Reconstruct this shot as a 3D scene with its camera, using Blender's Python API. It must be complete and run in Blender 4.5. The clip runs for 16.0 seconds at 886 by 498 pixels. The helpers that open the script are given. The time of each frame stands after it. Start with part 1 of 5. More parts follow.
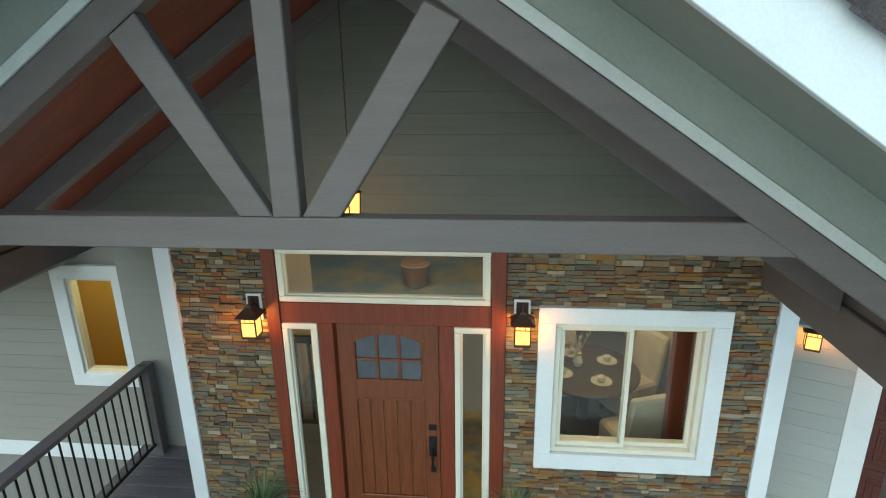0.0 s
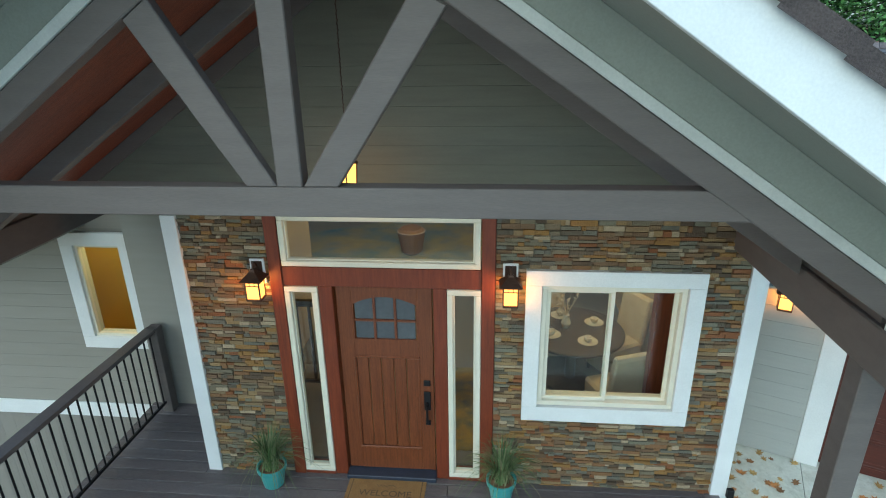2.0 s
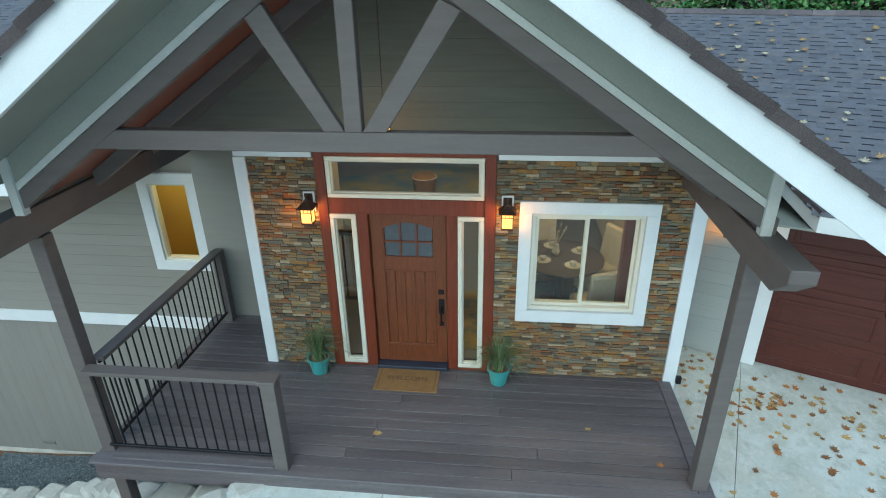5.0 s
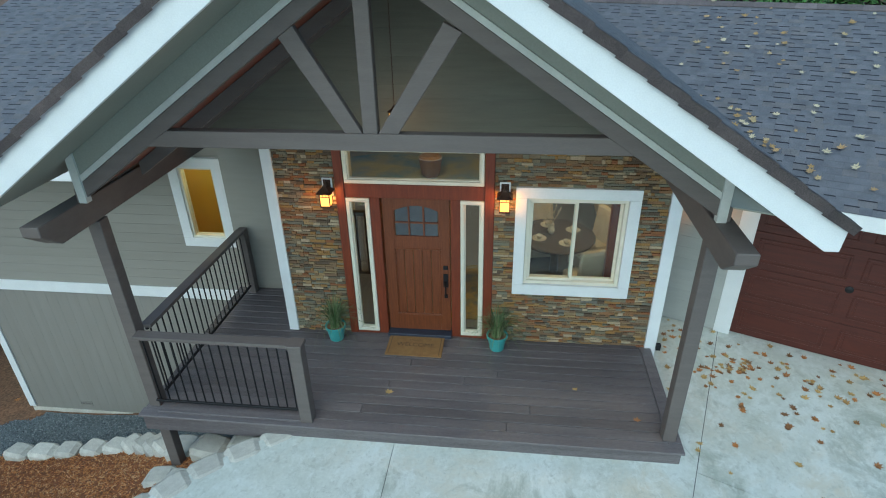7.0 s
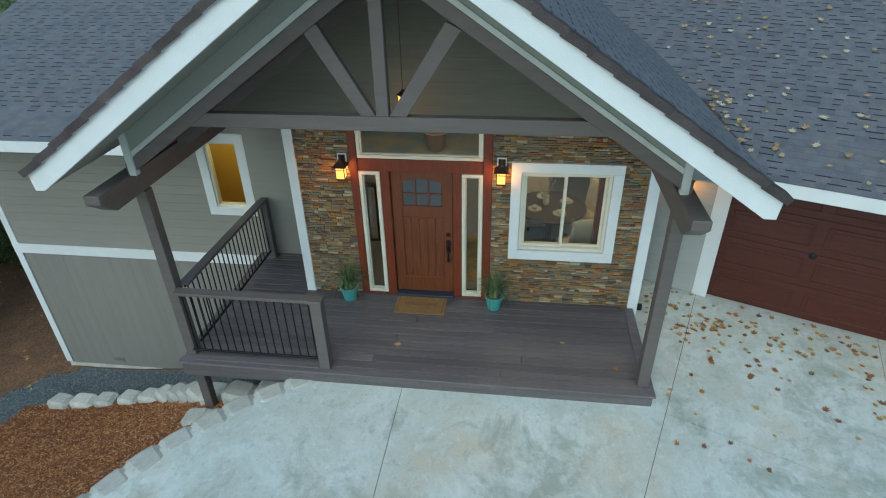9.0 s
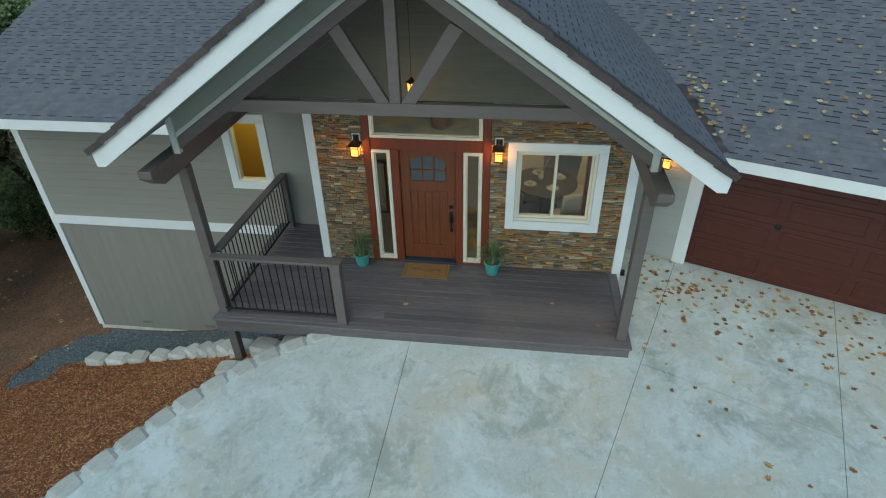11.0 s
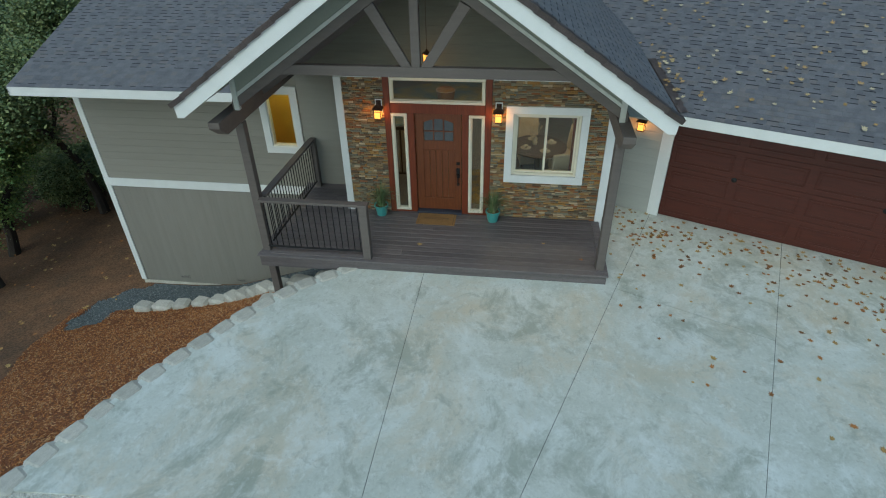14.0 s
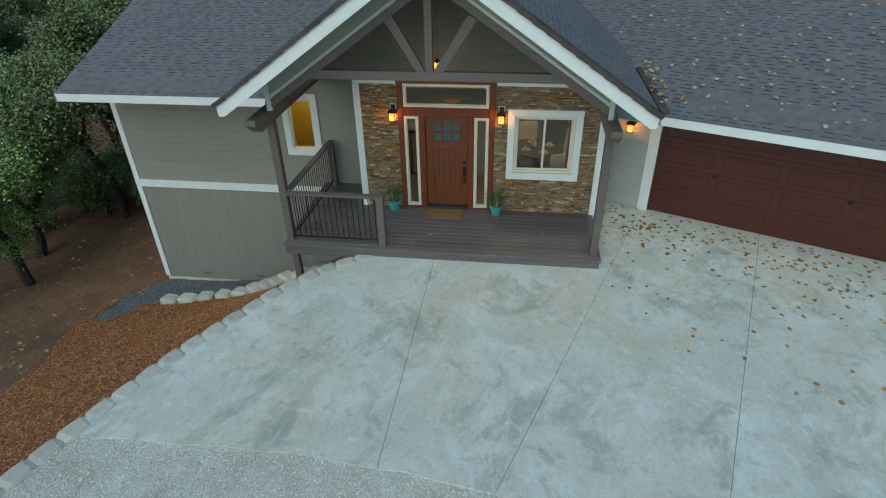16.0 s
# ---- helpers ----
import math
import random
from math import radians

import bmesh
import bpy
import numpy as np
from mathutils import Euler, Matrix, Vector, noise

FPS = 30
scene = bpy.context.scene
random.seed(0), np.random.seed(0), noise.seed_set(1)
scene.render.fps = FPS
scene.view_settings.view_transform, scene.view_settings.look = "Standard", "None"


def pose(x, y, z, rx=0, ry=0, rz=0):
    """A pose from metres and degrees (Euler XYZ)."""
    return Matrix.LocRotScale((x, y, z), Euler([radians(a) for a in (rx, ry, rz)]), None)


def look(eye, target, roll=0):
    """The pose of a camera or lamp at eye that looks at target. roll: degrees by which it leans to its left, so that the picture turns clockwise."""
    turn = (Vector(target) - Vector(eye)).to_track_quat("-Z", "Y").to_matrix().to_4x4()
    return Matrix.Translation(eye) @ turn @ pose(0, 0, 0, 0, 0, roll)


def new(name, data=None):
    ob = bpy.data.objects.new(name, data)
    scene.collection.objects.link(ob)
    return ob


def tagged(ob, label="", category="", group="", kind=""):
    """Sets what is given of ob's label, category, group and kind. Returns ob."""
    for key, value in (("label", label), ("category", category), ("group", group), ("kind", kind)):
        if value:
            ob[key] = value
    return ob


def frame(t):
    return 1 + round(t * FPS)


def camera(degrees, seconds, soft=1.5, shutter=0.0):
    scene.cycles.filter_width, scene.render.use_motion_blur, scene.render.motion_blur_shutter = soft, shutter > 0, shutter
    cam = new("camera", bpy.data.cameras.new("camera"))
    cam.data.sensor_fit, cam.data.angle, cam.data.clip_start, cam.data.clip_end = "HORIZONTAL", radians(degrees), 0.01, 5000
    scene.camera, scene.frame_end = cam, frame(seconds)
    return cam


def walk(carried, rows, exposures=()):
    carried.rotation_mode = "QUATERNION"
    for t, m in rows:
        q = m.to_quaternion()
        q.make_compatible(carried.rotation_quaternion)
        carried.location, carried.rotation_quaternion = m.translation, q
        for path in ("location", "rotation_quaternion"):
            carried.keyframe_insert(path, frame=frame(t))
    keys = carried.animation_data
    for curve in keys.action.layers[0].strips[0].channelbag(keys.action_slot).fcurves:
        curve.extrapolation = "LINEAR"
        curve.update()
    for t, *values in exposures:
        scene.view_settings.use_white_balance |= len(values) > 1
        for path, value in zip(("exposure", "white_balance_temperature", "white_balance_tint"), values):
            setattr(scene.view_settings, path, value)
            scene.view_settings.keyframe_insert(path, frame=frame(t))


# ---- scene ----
cam = camera(75.4, 16.0, soft=1.05)
PATH = [
    (0, (0.893, -4.218, 4.068), (0.713, -2.322, 3.457), -0.8),
    (0.5, (0.912, -4.222, 4.096), (0.74, -2.334, 3.458), -0.8),
    (1, (0.924, -4.246, 4.119), (0.758, -2.367, 3.455), -0.8),
    (1.5, (0.941, -4.331, 4.124), (0.774, -2.462, 3.432), -0.8),
    (2, (0.956, -4.46, 4.142), (0.786, -2.601, 3.424), -0.9),
    (2.5, (0.975, -4.646, 4.181), (0.799, -2.798, 3.437), -0.9),
    (3, (0.99, -4.873, 4.206), (0.809, -3.035, 3.438), -0.9),
    (3.5, (0.996, -5.141, 4.234), (0.814, -3.313, 3.444), -0.9),
    (4, (1.01, -5.413, 4.28), (0.824, -3.597, 3.463), -0.9),
    (6.5, (1.082, -6.231, 4.766), (0.88, -4.472, 3.836), -1.0),
    (7, (1.115, -6.415, 4.861), (0.907, -4.668, 3.909), -1.1),
    (7.5, (1.149, -6.597, 4.965), (0.935, -4.863, 3.992), -1.2),
    (8, (1.183, -6.78, 5.038), (0.964, -5.059, 4.042), -1.2),
    (8.5, (1.212, -6.961, 5.12), (0.99, -5.253, 4.103), -1.2),
    (9, (1.247, -7.148, 5.209), (1.022, -5.452, 4.173), -1.2),
    (11.5, (1.358, -8.245, 5.709), (1.13, -6.608, 4.582), -1.2),
    (12, (1.378, -8.517, 5.735), (1.15, -6.889, 4.596), -1.2),
    (12.5, (1.401, -8.83, 5.737), (1.171, -7.201, 4.599), -1.2),
    (13, (1.429, -9.173, 5.759), (1.198, -7.544, 4.622), -1.3),
    (13.5, (1.442, -9.525, 5.78), (1.211, -7.891, 4.649), -1.2),
    (14, (1.436, -9.869, 5.834), (1.207, -8.227, 4.715), -1.1),
    (14.5, (1.441, -10.177, 5.858), (1.211, -8.528, 4.75), -1.1),
    (15, (1.443, -10.489, 5.883), (1.212, -8.831, 4.789), -1.1),
    (15.5, (1.435, -10.775, 5.932), (1.204, -9.109, 4.85), -1.0),
    (16, (1.43, -11.057, 5.942), (1.197, -9.381, 4.876), -1.1),
]
walk(cam, [(t, look(eye, target, roll)) for t, eye, target, roll in PATH],
     exposures=[(0, 0.75, 5450, -12), (1.5, 0.7, 5400, -12), (2.5, 0.68, 5250, -12), (4, 0.68, 5200, -12), (7, 0.48, 5250, -12), (9, 0.28, 5400, -12), (12.5, 0.05, 5650, -12), (16, 0.0, 5750, -12)])

# ---- world, sun, exposure ----
world = bpy.data.worlds.new("world")
scene.world = world
world.use_nodes = True
wn = world.node_tree
sky = wn.nodes.new("ShaderNodeTexSky")
sky.sky_type, sky.sun_disc = "NISHITA", False
sky.sun_elevation, sky.sun_rotation = radians(38), radians(200)
sky.air_density, sky.dust_density, sky.ozone_density = 1.0, 1.8, 1.6
wn.links.new(sky.outputs[0], wn.nodes["Background"].inputs[0])
wn.nodes["Background"].inputs[1].default_value = 0.15
sun = new("sun", bpy.data.lights.new("sun", "SUN"))
sun.data.energy, sun.data.angle, sun.data.color = 0.6, radians(25), (1.0, 0.96, 0.9)
sun.matrix_world = look((1.5, -6, 12), (0, 0, 0))


# ---- materials ----
def mat(name, a, b=None, scale=6.0, rough=0.6, metal=0.0, bump=0.15, grain=90.0, stretch=(1, 1, 1), spec=0.4, rand=0.0, fine=0.25):
    """Two colours mixed by a broad noise, a fine grain over them, and a bump; rand: brightness spread from piece to piece."""
    m = bpy.data.materials.new(name)
    m.use_nodes = True
    nt = m.node_tree
    n, l = nt.nodes, nt.links
    p = n["Principled BSDF"]
    b = b or tuple(c * 0.8 for c in a)
    tc = n.new("ShaderNodeTexCoord")
    mp = n.new("ShaderNodeMapping")
    mp.inputs["Scale"].default_value = stretch
    l.new(tc.outputs["Object"], mp.inputs[0])
    broad = n.new("ShaderNodeTexNoise")
    broad.inputs["Scale"].default_value, broad.inputs["Detail"].default_value = scale, 6
    broad.inputs["Roughness"].default_value = 0.6
    small = n.new("ShaderNodeTexNoise")
    small.inputs["Scale"].default_value, small.inputs["Detail"].default_value = grain, 4
    l.new(mp.outputs[0], broad.inputs["Vector"])
    l.new(mp.outputs[0], small.inputs["Vector"])
    ramp = n.new("ShaderNodeMapRange")
    ramp.inputs[1].default_value, ramp.inputs[2].default_value = 0.32, 0.68
    l.new(broad.outputs["Fac"], ramp.inputs[0])
    mix = n.new("ShaderNodeMix")
    mix.data_type = "RGBA"
    mix.inputs[6].default_value, mix.inputs[7].default_value = (*a, 1), (*b, 1)
    l.new(ramp.outputs[0], mix.inputs[0])
    hsv = n.new("ShaderNodeHueSaturation")
    l.new(mix.outputs[2], hsv.inputs["Color"])
    val = n.new("ShaderNodeMapRange")
    val.inputs[1].default_value, val.inputs[2].default_value = 0.3, 0.7
    val.inputs[3].default_value, val.inputs[4].default_value = 1 - fine, 1 + fine
    l.new(small.outputs["Fac"], val.inputs[0])
    if rand:
        oi = n.new("ShaderNodeObjectInfo")
        rr = n.new("ShaderNodeMapRange")
        rr.inputs[3].default_value, rr.inputs[4].default_value = 1 - rand, 1 + rand
        l.new(oi.outputs["Random"], rr.inputs[0])
        mu = n.new("ShaderNodeMath")
        mu.operation = "MULTIPLY"
        l.new(val.outputs[0], mu.inputs[0])
        l.new(rr.outputs[0], mu.inputs[1])
        l.new(mu.outputs[0], hsv.inputs["Value"])
    else:
        l.new(val.outputs[0], hsv.inputs["Value"])
    l.new(hsv.outputs[0], p.inputs["Base Color"])
    p.inputs["Roughness"].default_value, p.inputs["Metallic"].default_value = rough, metal
    p.inputs["Specular IOR Level"].default_value = spec
    if bump:
        bp = n.new("ShaderNodeBump")
        bp.inputs["Strength"].default_value, bp.inputs["Distance"].default_value = bump, 0.01
        l.new(small.outputs["Fac"], bp.inputs["Height"])
        l.new(bp.outputs[0], p.inputs["Normal"])
    return m


def many(name, colours, rough=0.75, grain=70.0, bump=0.4, island=False, fine=0.3):
    """A material whose colour is picked piece by piece from a list."""
    m = mat(name, (0.5, 0.5, 0.5), rough=rough, grain=grain, bump=bump, fine=fine)
    n, l = m.node_tree.nodes, m.node_tree.links
    src = n.new("ShaderNodeNewGeometry" if island else "ShaderNodeObjectInfo")
    ramp = n.new("ShaderNodeValToRGB")
    ramp.color_ramp.interpolation = "CONSTANT"
    for i, c in enumerate(colours):
        e = ramp.color_ramp.elements[i] if i < 2 else ramp.color_ramp.elements.new(0.99)
        e.position, e.color = i / len(colours), (*c, 1)
    l.new(src.outputs["Random Per Island" if island else "Random"], ramp.inputs[0])
    old = next(x for x in n if x.bl_idname == "ShaderNodeMix")
    soft = n.new("ShaderNodeMix")
    soft.data_type, soft.blend_type = "RGBA", "OVERLAY"
    soft.inputs[0].default_value = 0.55
    l.new(ramp.outputs[0], soft.inputs[6])
    l.new(old.outputs[2], soft.inputs[7])
    l.new(soft.outputs[2], next(x for x in n if x.bl_idname == "ShaderNodeHueSaturation").inputs["Color"])
    old.inputs[6].default_value, old.inputs[7].default_value = (0.62, 0.62, 0.62, 1), (0.38, 0.38, 0.38, 1)
    return m


def glow(name, colour, strength):
    m = bpy.data.materials.new(name)
    m.use_nodes = True
    p = m.node_tree.nodes["Principled BSDF"]
    p.inputs["Base Color"].default_value = (*colour, 1)
    p.inputs["Emission Color"].default_value = (*colour, 1)
    p.inputs["Emission Strength"].default_value = strength
    return m


def clear(name, tint=(0.9, 0.95, 0.95)):
    """Thin window glass: mostly see-through, with a mirror sheen."""
    m = bpy.data.materials.new(name)
    m.use_nodes = True
    n, l = m.node_tree.nodes, m.node_tree.links
    tr, gl, mx, lw, po, sc = (n.new("ShaderNode" + k) for k in ("BsdfTransparent", "BsdfGlossy", "MixShader", "LayerWeight", "Math", "Math"))
    po.operation, sc.operation = "POWER", "MULTIPLY_ADD"
    po.inputs[1].default_value, sc.inputs[1].default_value, sc.inputs[2].default_value = 3.5, 0.55, 0.045
    lw.inputs[0].default_value = 0.5
    l.new(lw.outputs["Facing"], po.inputs[0])
    l.new(po.outputs[0], sc.inputs[0])
    tr.inputs[0].default_value = (*tint, 1)
    gl.inputs["Roughness"].default_value = 0.02
    l.new(sc.outputs[0], mx.inputs[0])
    l.new(tr.outputs[0], mx.inputs[1])
    l.new(gl.outputs[0], mx.inputs[2])
    l.new(mx.outputs[0], n["Material Output"].inputs[0])
    return m


WHITE = mat("white_paint", (0.76, 0.76, 0.74), (0.70, 0.70, 0.68), 3, 0.45, bump=0.05, fine=0.04)
CREAM = mat("almond_vinyl", (0.72, 0.68, 0.55), (0.66, 0.62, 0.50), 4, 0.4, bump=0.02, fine=0.04)
SIDING = mat("greige_siding", (0.28, 0.26, 0.222), (0.26, 0.241, 0.205), 1.5, 0.6, bump=0.12, grain=60, stretch=(1, 4, 9), rand=0.03, fine=0.06)
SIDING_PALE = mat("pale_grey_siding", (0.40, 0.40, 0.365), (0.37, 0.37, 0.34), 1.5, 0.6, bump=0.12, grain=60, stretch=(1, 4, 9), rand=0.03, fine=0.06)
SIDING_LOW = mat("greige_panel_siding", (0.255, 0.236, 0.204), (0.232, 0.214, 0.184), 1.2, 0.65, bump=0.2, grain=50, stretch=(9, 4, 0.8), rand=0.03, fine=0.08)
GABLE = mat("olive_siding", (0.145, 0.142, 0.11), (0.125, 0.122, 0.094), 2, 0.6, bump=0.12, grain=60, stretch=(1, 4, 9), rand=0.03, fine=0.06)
SOFFIT = mat("grey_green_soffit", (0.28, 0.285, 0.24), (0.255, 0.26, 0.22), 2, 0.6, bump=0.05, fine=0.06)
TIMBER = mat("taupe_timber", (0.14, 0.118, 0.106), (0.118, 0.099, 0.089), 2, 0.5, bump=0.12, grain=40, stretch=(0.8, 3, 7), fine=0.07)
TRIM = mat("pale_green_grey_trim", (0.58, 0.58, 0.53), None, 3, 0.55, bump=0.05, fine=0.05)
DECK = mat("brown_deck_board", (0.155, 0.134, 0.132), (0.105, 0.09, 0.09), 2.5, 0.36, bump=0.45, grain=60, stretch=(0.35, 6, 6), rand=0.16, fine=0.3)
MAHOG = mat("mahogany_stain", (0.19, 0.043, 0.016), (0.12, 0.026, 0.011), 5, 0.35, bump=0.1, grain=40, stretch=(8, 8, 0.6), fine=0.18)
DOORWOOD = mat("walnut_door", (0.18, 0.056, 0.02), (0.11, 0.033, 0.013), 6, 0.35, bump=0.12, grain=40, stretch=(10, 10, 0.6), fine=0.25)
REDCEIL = mat("red_stained_ply", (0.21, 0.054, 0.024), (0.135, 0.033, 0.016), 3, 0.45, bump=0.15, grain=30, stretch=(1, 6, 1), fine=0.25)
GARAGE = mat("garage_wood", (0.085, 0.021, 0.013), (0.06, 0.015, 0.010), 4, 0.4, bump=0.1, grain=40, stretch=(0.7, 8, 8), fine=0.2)
BLACK = mat("black_metal", (0.018, 0.018, 0.02), None, 8, 0.45, 0.4, bump=0.05, fine=0.1)
BRONZE = mat("dark_bronze", (0.06, 0.034, 0.024), (0.09, 0.05, 0.033), 14, 0.45, 0.5, bump=0.1)
STONE = many("ledge_stone", [(0.335, 0.178, 0.076), (0.266, 0.223, 0.144), (0.433, 0.294, 0.136), (0.217, 0.205, 0.158), (0.326, 0.134, 0.053), (0.296, 0.223, 0.136), (0.148, 0.103, 0.064), (0.552, 0.437, 0.280), (0.246, 0.152, 0.083), (0.276, 0.258, 0.182), (0.405, 0.223, 0.068), (0.167, 0.134, 0.091), (0.355, 0.249, 0.129), (0.286, 0.187, 0.098)], grain=38, bump=1.0, fine=0.5)
MORTAR = mat("brown_mortar", (0.15, 0.125, 0.10))
SHINGLE_COLOURS = [(0.155, 0.15, 0.158), (0.147, 0.142, 0.15), (0.163, 0.157, 0.164), (0.153, 0.148, 0.156), (0.165, 0.152, 0.15), (0.137, 0.133, 0.143)]
SHINGLE = many("asphalt_shingle", SHINGLE_COLOURS, 0.9, 160, 0.6, island=True, fine=0.2)
SHINGLE_ONE = many("asphalt_shingle_single", SHINGLE_COLOURS, 0.9, 160, 0.6, fine=0.2)
CAP = mat("brown_cap_shingle", (0.185, 0.15, 0.14), (0.14, 0.115, 0.11), 6, 0.9, bump=0.6, grain=160, rand=0.2)
# dash colour: printed granule band and the shade under course edges, painted as one
SHADOWBAND = mat("painted_shadow_band", (0.036, 0.035, 0.041), (0.028, 0.027, 0.033), 5, 0.95, bump=0.4, grain=160)
UNDER = mat("roof_felt", (0.03, 0.03, 0.035), rough=0.95)


def concrete():
    """Weathered flatwork: pale, with warm veils, grey-green blotches and speckle."""
    m = mat("broomed_concrete", (0.64, 0.645, 0.58), (0.54, 0.55, 0.485), 0.7, 0.62, bump=0.1, grain=28, fine=0.06, spec=0.4)
    n, l = m.node_tree.nodes, m.node_tree.links
    hs = next(x for x in n if x.bl_idname == "ShaderNodeHueSaturation")
    last = hs.outputs[0]
    tc = next(x for x in n if x.bl_idname == "ShaderNodeTexCoord")
    veils = ((0.55, 0.48, 0.62, (0.60, 0.53, 0.40), 0.75, 23), (0.7, 0.5, 0.66, (0.44, 0.455, 0.38), 0.55, 0), (0.9, 0.5, 0.62, (0.74, 0.765, 0.73), 0.5, 67),
             (0.8, 0.545, 0.63, (0.31, 0.33, 0.265), 0.62, 9), (1.6, 0.55, 0.65, (0.34, 0.35, 0.285), 0.6, 88), (2.6, 0.55, 0.66, (0.76, 0.775, 0.74), 0.45, 131),
             (5.0, 0.55, 0.66, (0.34, 0.34, 0.28), 0.45, 41), (9.0, 0.54, 0.66, (0.78, 0.79, 0.75), 0.4, 57), (20.0, 0.57, 0.68, (0.33, 0.33, 0.28), 0.45, 5))
    for scale, lo, hi, colour, amount, off in veils:
        mp = n.new("ShaderNodeMapping")
        mp.inputs["Location"].default_value = (off, off * 0.7, 0)
        mp.inputs["Scale"].default_value = (1, 0.8, 1)
        l.new(tc.outputs["Object"], mp.inputs[0])
        t = n.new("ShaderNodeTexNoise")
        t.inputs["Scale"].default_value, t.inputs["Detail"].default_value, t.inputs["Roughness"].default_value = scale, 9, 0.72
        t.inputs["Distortion"].default_value = 0.5
        l.new(mp.outputs[0], t.inputs["Vector"])
        r = n.new("ShaderNodeMapRange")
        r.inputs[1].default_value, r.inputs[2].default_value, r.inputs[4].default_value = lo, hi, amount
        l.new(t.outputs["Fac"], r.inputs[0])
        x = n.new("ShaderNodeMix")
        x.data_type = "RGBA"
        x.inputs[7].default_value = (*colour, 1)
        l.new(r.outputs[0], x.inputs[0])
        l.new(last, x.inputs[6])
        last = x.outputs[2]
    l.new(last, n["Principled BSDF"].inputs["Base Color"])
    return m


CONCRETE = concrete()
BLOCK = mat("buff_wall_block", (0.56, 0.53, 0.46), (0.44, 0.41, 0.35), 5, 0.85, bump=0.5, grain=60, rand=0.12)
GRAVEL = mat("pale_gravel", (0.70, 0.69, 0.64), (0.50, 0.47, 0.39), 1.6, 0.9, bump=1.0, grain=90, fine=0.5)
BLUEGRAVEL = mat("blue_grey_gravel", (0.16, 0.175, 0.175), (0.10, 0.11, 0.115), 26, 0.9, bump=1.0, grain=60, fine=0.5)
MULCH = mat("bark_mulch", (0.25, 0.095, 0.033), (0.13, 0.05, 0.02), 9, 0.95, bump=1.0, grain=45, fine=0.5)
CHIPS = many("mulch_chip", [(0.38, 0.16, 0.055), (0.28, 0.105, 0.036), (0.52, 0.30, 0.14), (0.21, 0.08, 0.03), (0.44, 0.19, 0.06)], 0.9, island=True)
PEBBLE = many("pebble", [(0.72, 0.71, 0.66), (0.58, 0.58, 0.55), (0.82, 0.81, 0.76), (0.46, 0.45, 0.40), (0.66, 0.59, 0.48)], 0.85, island=True)
PEBBLE_BLUE = many("blue_pebble", [(0.17, 0.19, 0.19), (0.11, 0.13, 0.135), (0.23, 0.25, 0.24), (0.08, 0.09, 0.10)], 0.85, island=True)
EARTH = mat("leafy_earth", (0.213, 0.110, 0.056), (0.125, 0.075, 0.043), 1.3, 0.95, bump=1.0, grain=20, fine=0.45)
FALLEN = many("dry_leaf", [(0.391, 0.240, 0.084), (0.287, 0.132, 0.048), (0.483, 0.324, 0.120), (0.207, 0.108, 0.048), (0.437, 0.192, 0.060)], 0.7, island=True)
FALLEN_PALE = many("pale_dry_leaf", [(0.42, 0.31, 0.15), (0.34, 0.22, 0.08), (0.50, 0.42, 0.26), (0.38, 0.25, 0.11)], 0.7, island=True)
TEAL = mat("teal_glaze", (0.10, 0.33, 0.31), (0.085, 0.28, 0.26), 5, 0.3, bump=0.03, fine=0.05)
GRASSY = many("grass_blade", [(0.13, 0.20, 0.07), (0.09, 0.15, 0.05), (0.20, 0.25, 0.11), (0.27, 0.26, 0.14)], 0.55, island=True)
COIR = mat("coir", (0.30, 0.17, 0.06), (0.24, 0.13, 0.045), 12, 0.95, bump=0.8, grain=140, fine=0.3)
COIRDARK = mat("coir_print", (0.13, 0.08, 0.04), None, 12, 0.95, bump=0.5)
BARK = mat("oak_bark", (0.055, 0.043, 0.033), (0.03, 0.024, 0.02), 5, 0.95, bump=1.0, grain=25, stretch=(1, 1, 0.3))
LEAFDARK = many("oak_foliage", [(0.140, 0.182, 0.068), (0.182, 0.223, 0.081), (0.105, 0.142, 0.054), (0.238, 0.257, 0.101)], 0.6, island=True)
LEAFOAK = many("live_oak_foliage", [(0.182, 0.270, 0.085), (0.238, 0.351, 0.098), (0.126, 0.203, 0.062), (0.336, 0.392, 0.117)], 0.6, island=True)
LEAFGREEN = many("cedar_foliage", [(0.10, 0.22, 0.06), (0.14, 0.29, 0.08), (0.08, 0.17, 0.05), (0.19, 0.33, 0.10)], 0.6, island=True)
LEAFYELLOW = many("autumn_foliage", [(0.20, 0.16, 0.04), (0.12, 0.13, 0.03), (0.28, 0.20, 0.05)], 0.6, island=True)
GLASS = clear("window_glass")
LAMPGLASS = glow("amber_lamp_glass", (1.0, 0.40, 0.07), 1.7)
PLASTER = mat("warm_wall_paint", (0.55, 0.43, 0.27), None, 2, 0.8, bump=0.03, fine=0.03)
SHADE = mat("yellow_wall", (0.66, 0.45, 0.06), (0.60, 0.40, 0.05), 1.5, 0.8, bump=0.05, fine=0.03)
FLOORWOOD = mat("dark_floor", (0.10, 0.07, 0.05), (0.07, 0.05, 0.038), 3, 0.35, stretch=(1, 8, 8))
HALLFLOOR = mat("greige_floor", (0.20, 0.175, 0.145), (0.155, 0.135, 0.11), 3, 0.4, stretch=(8, 1, 8))
FABRIC = mat("cream_fabric", (0.58, 0.47, 0.32), None, 6, 0.9, bump=0.3, grain=200)
CHINA = mat("cream_china", (0.62, 0.55, 0.42), None, 6, 0.2, bump=0, fine=0.02)
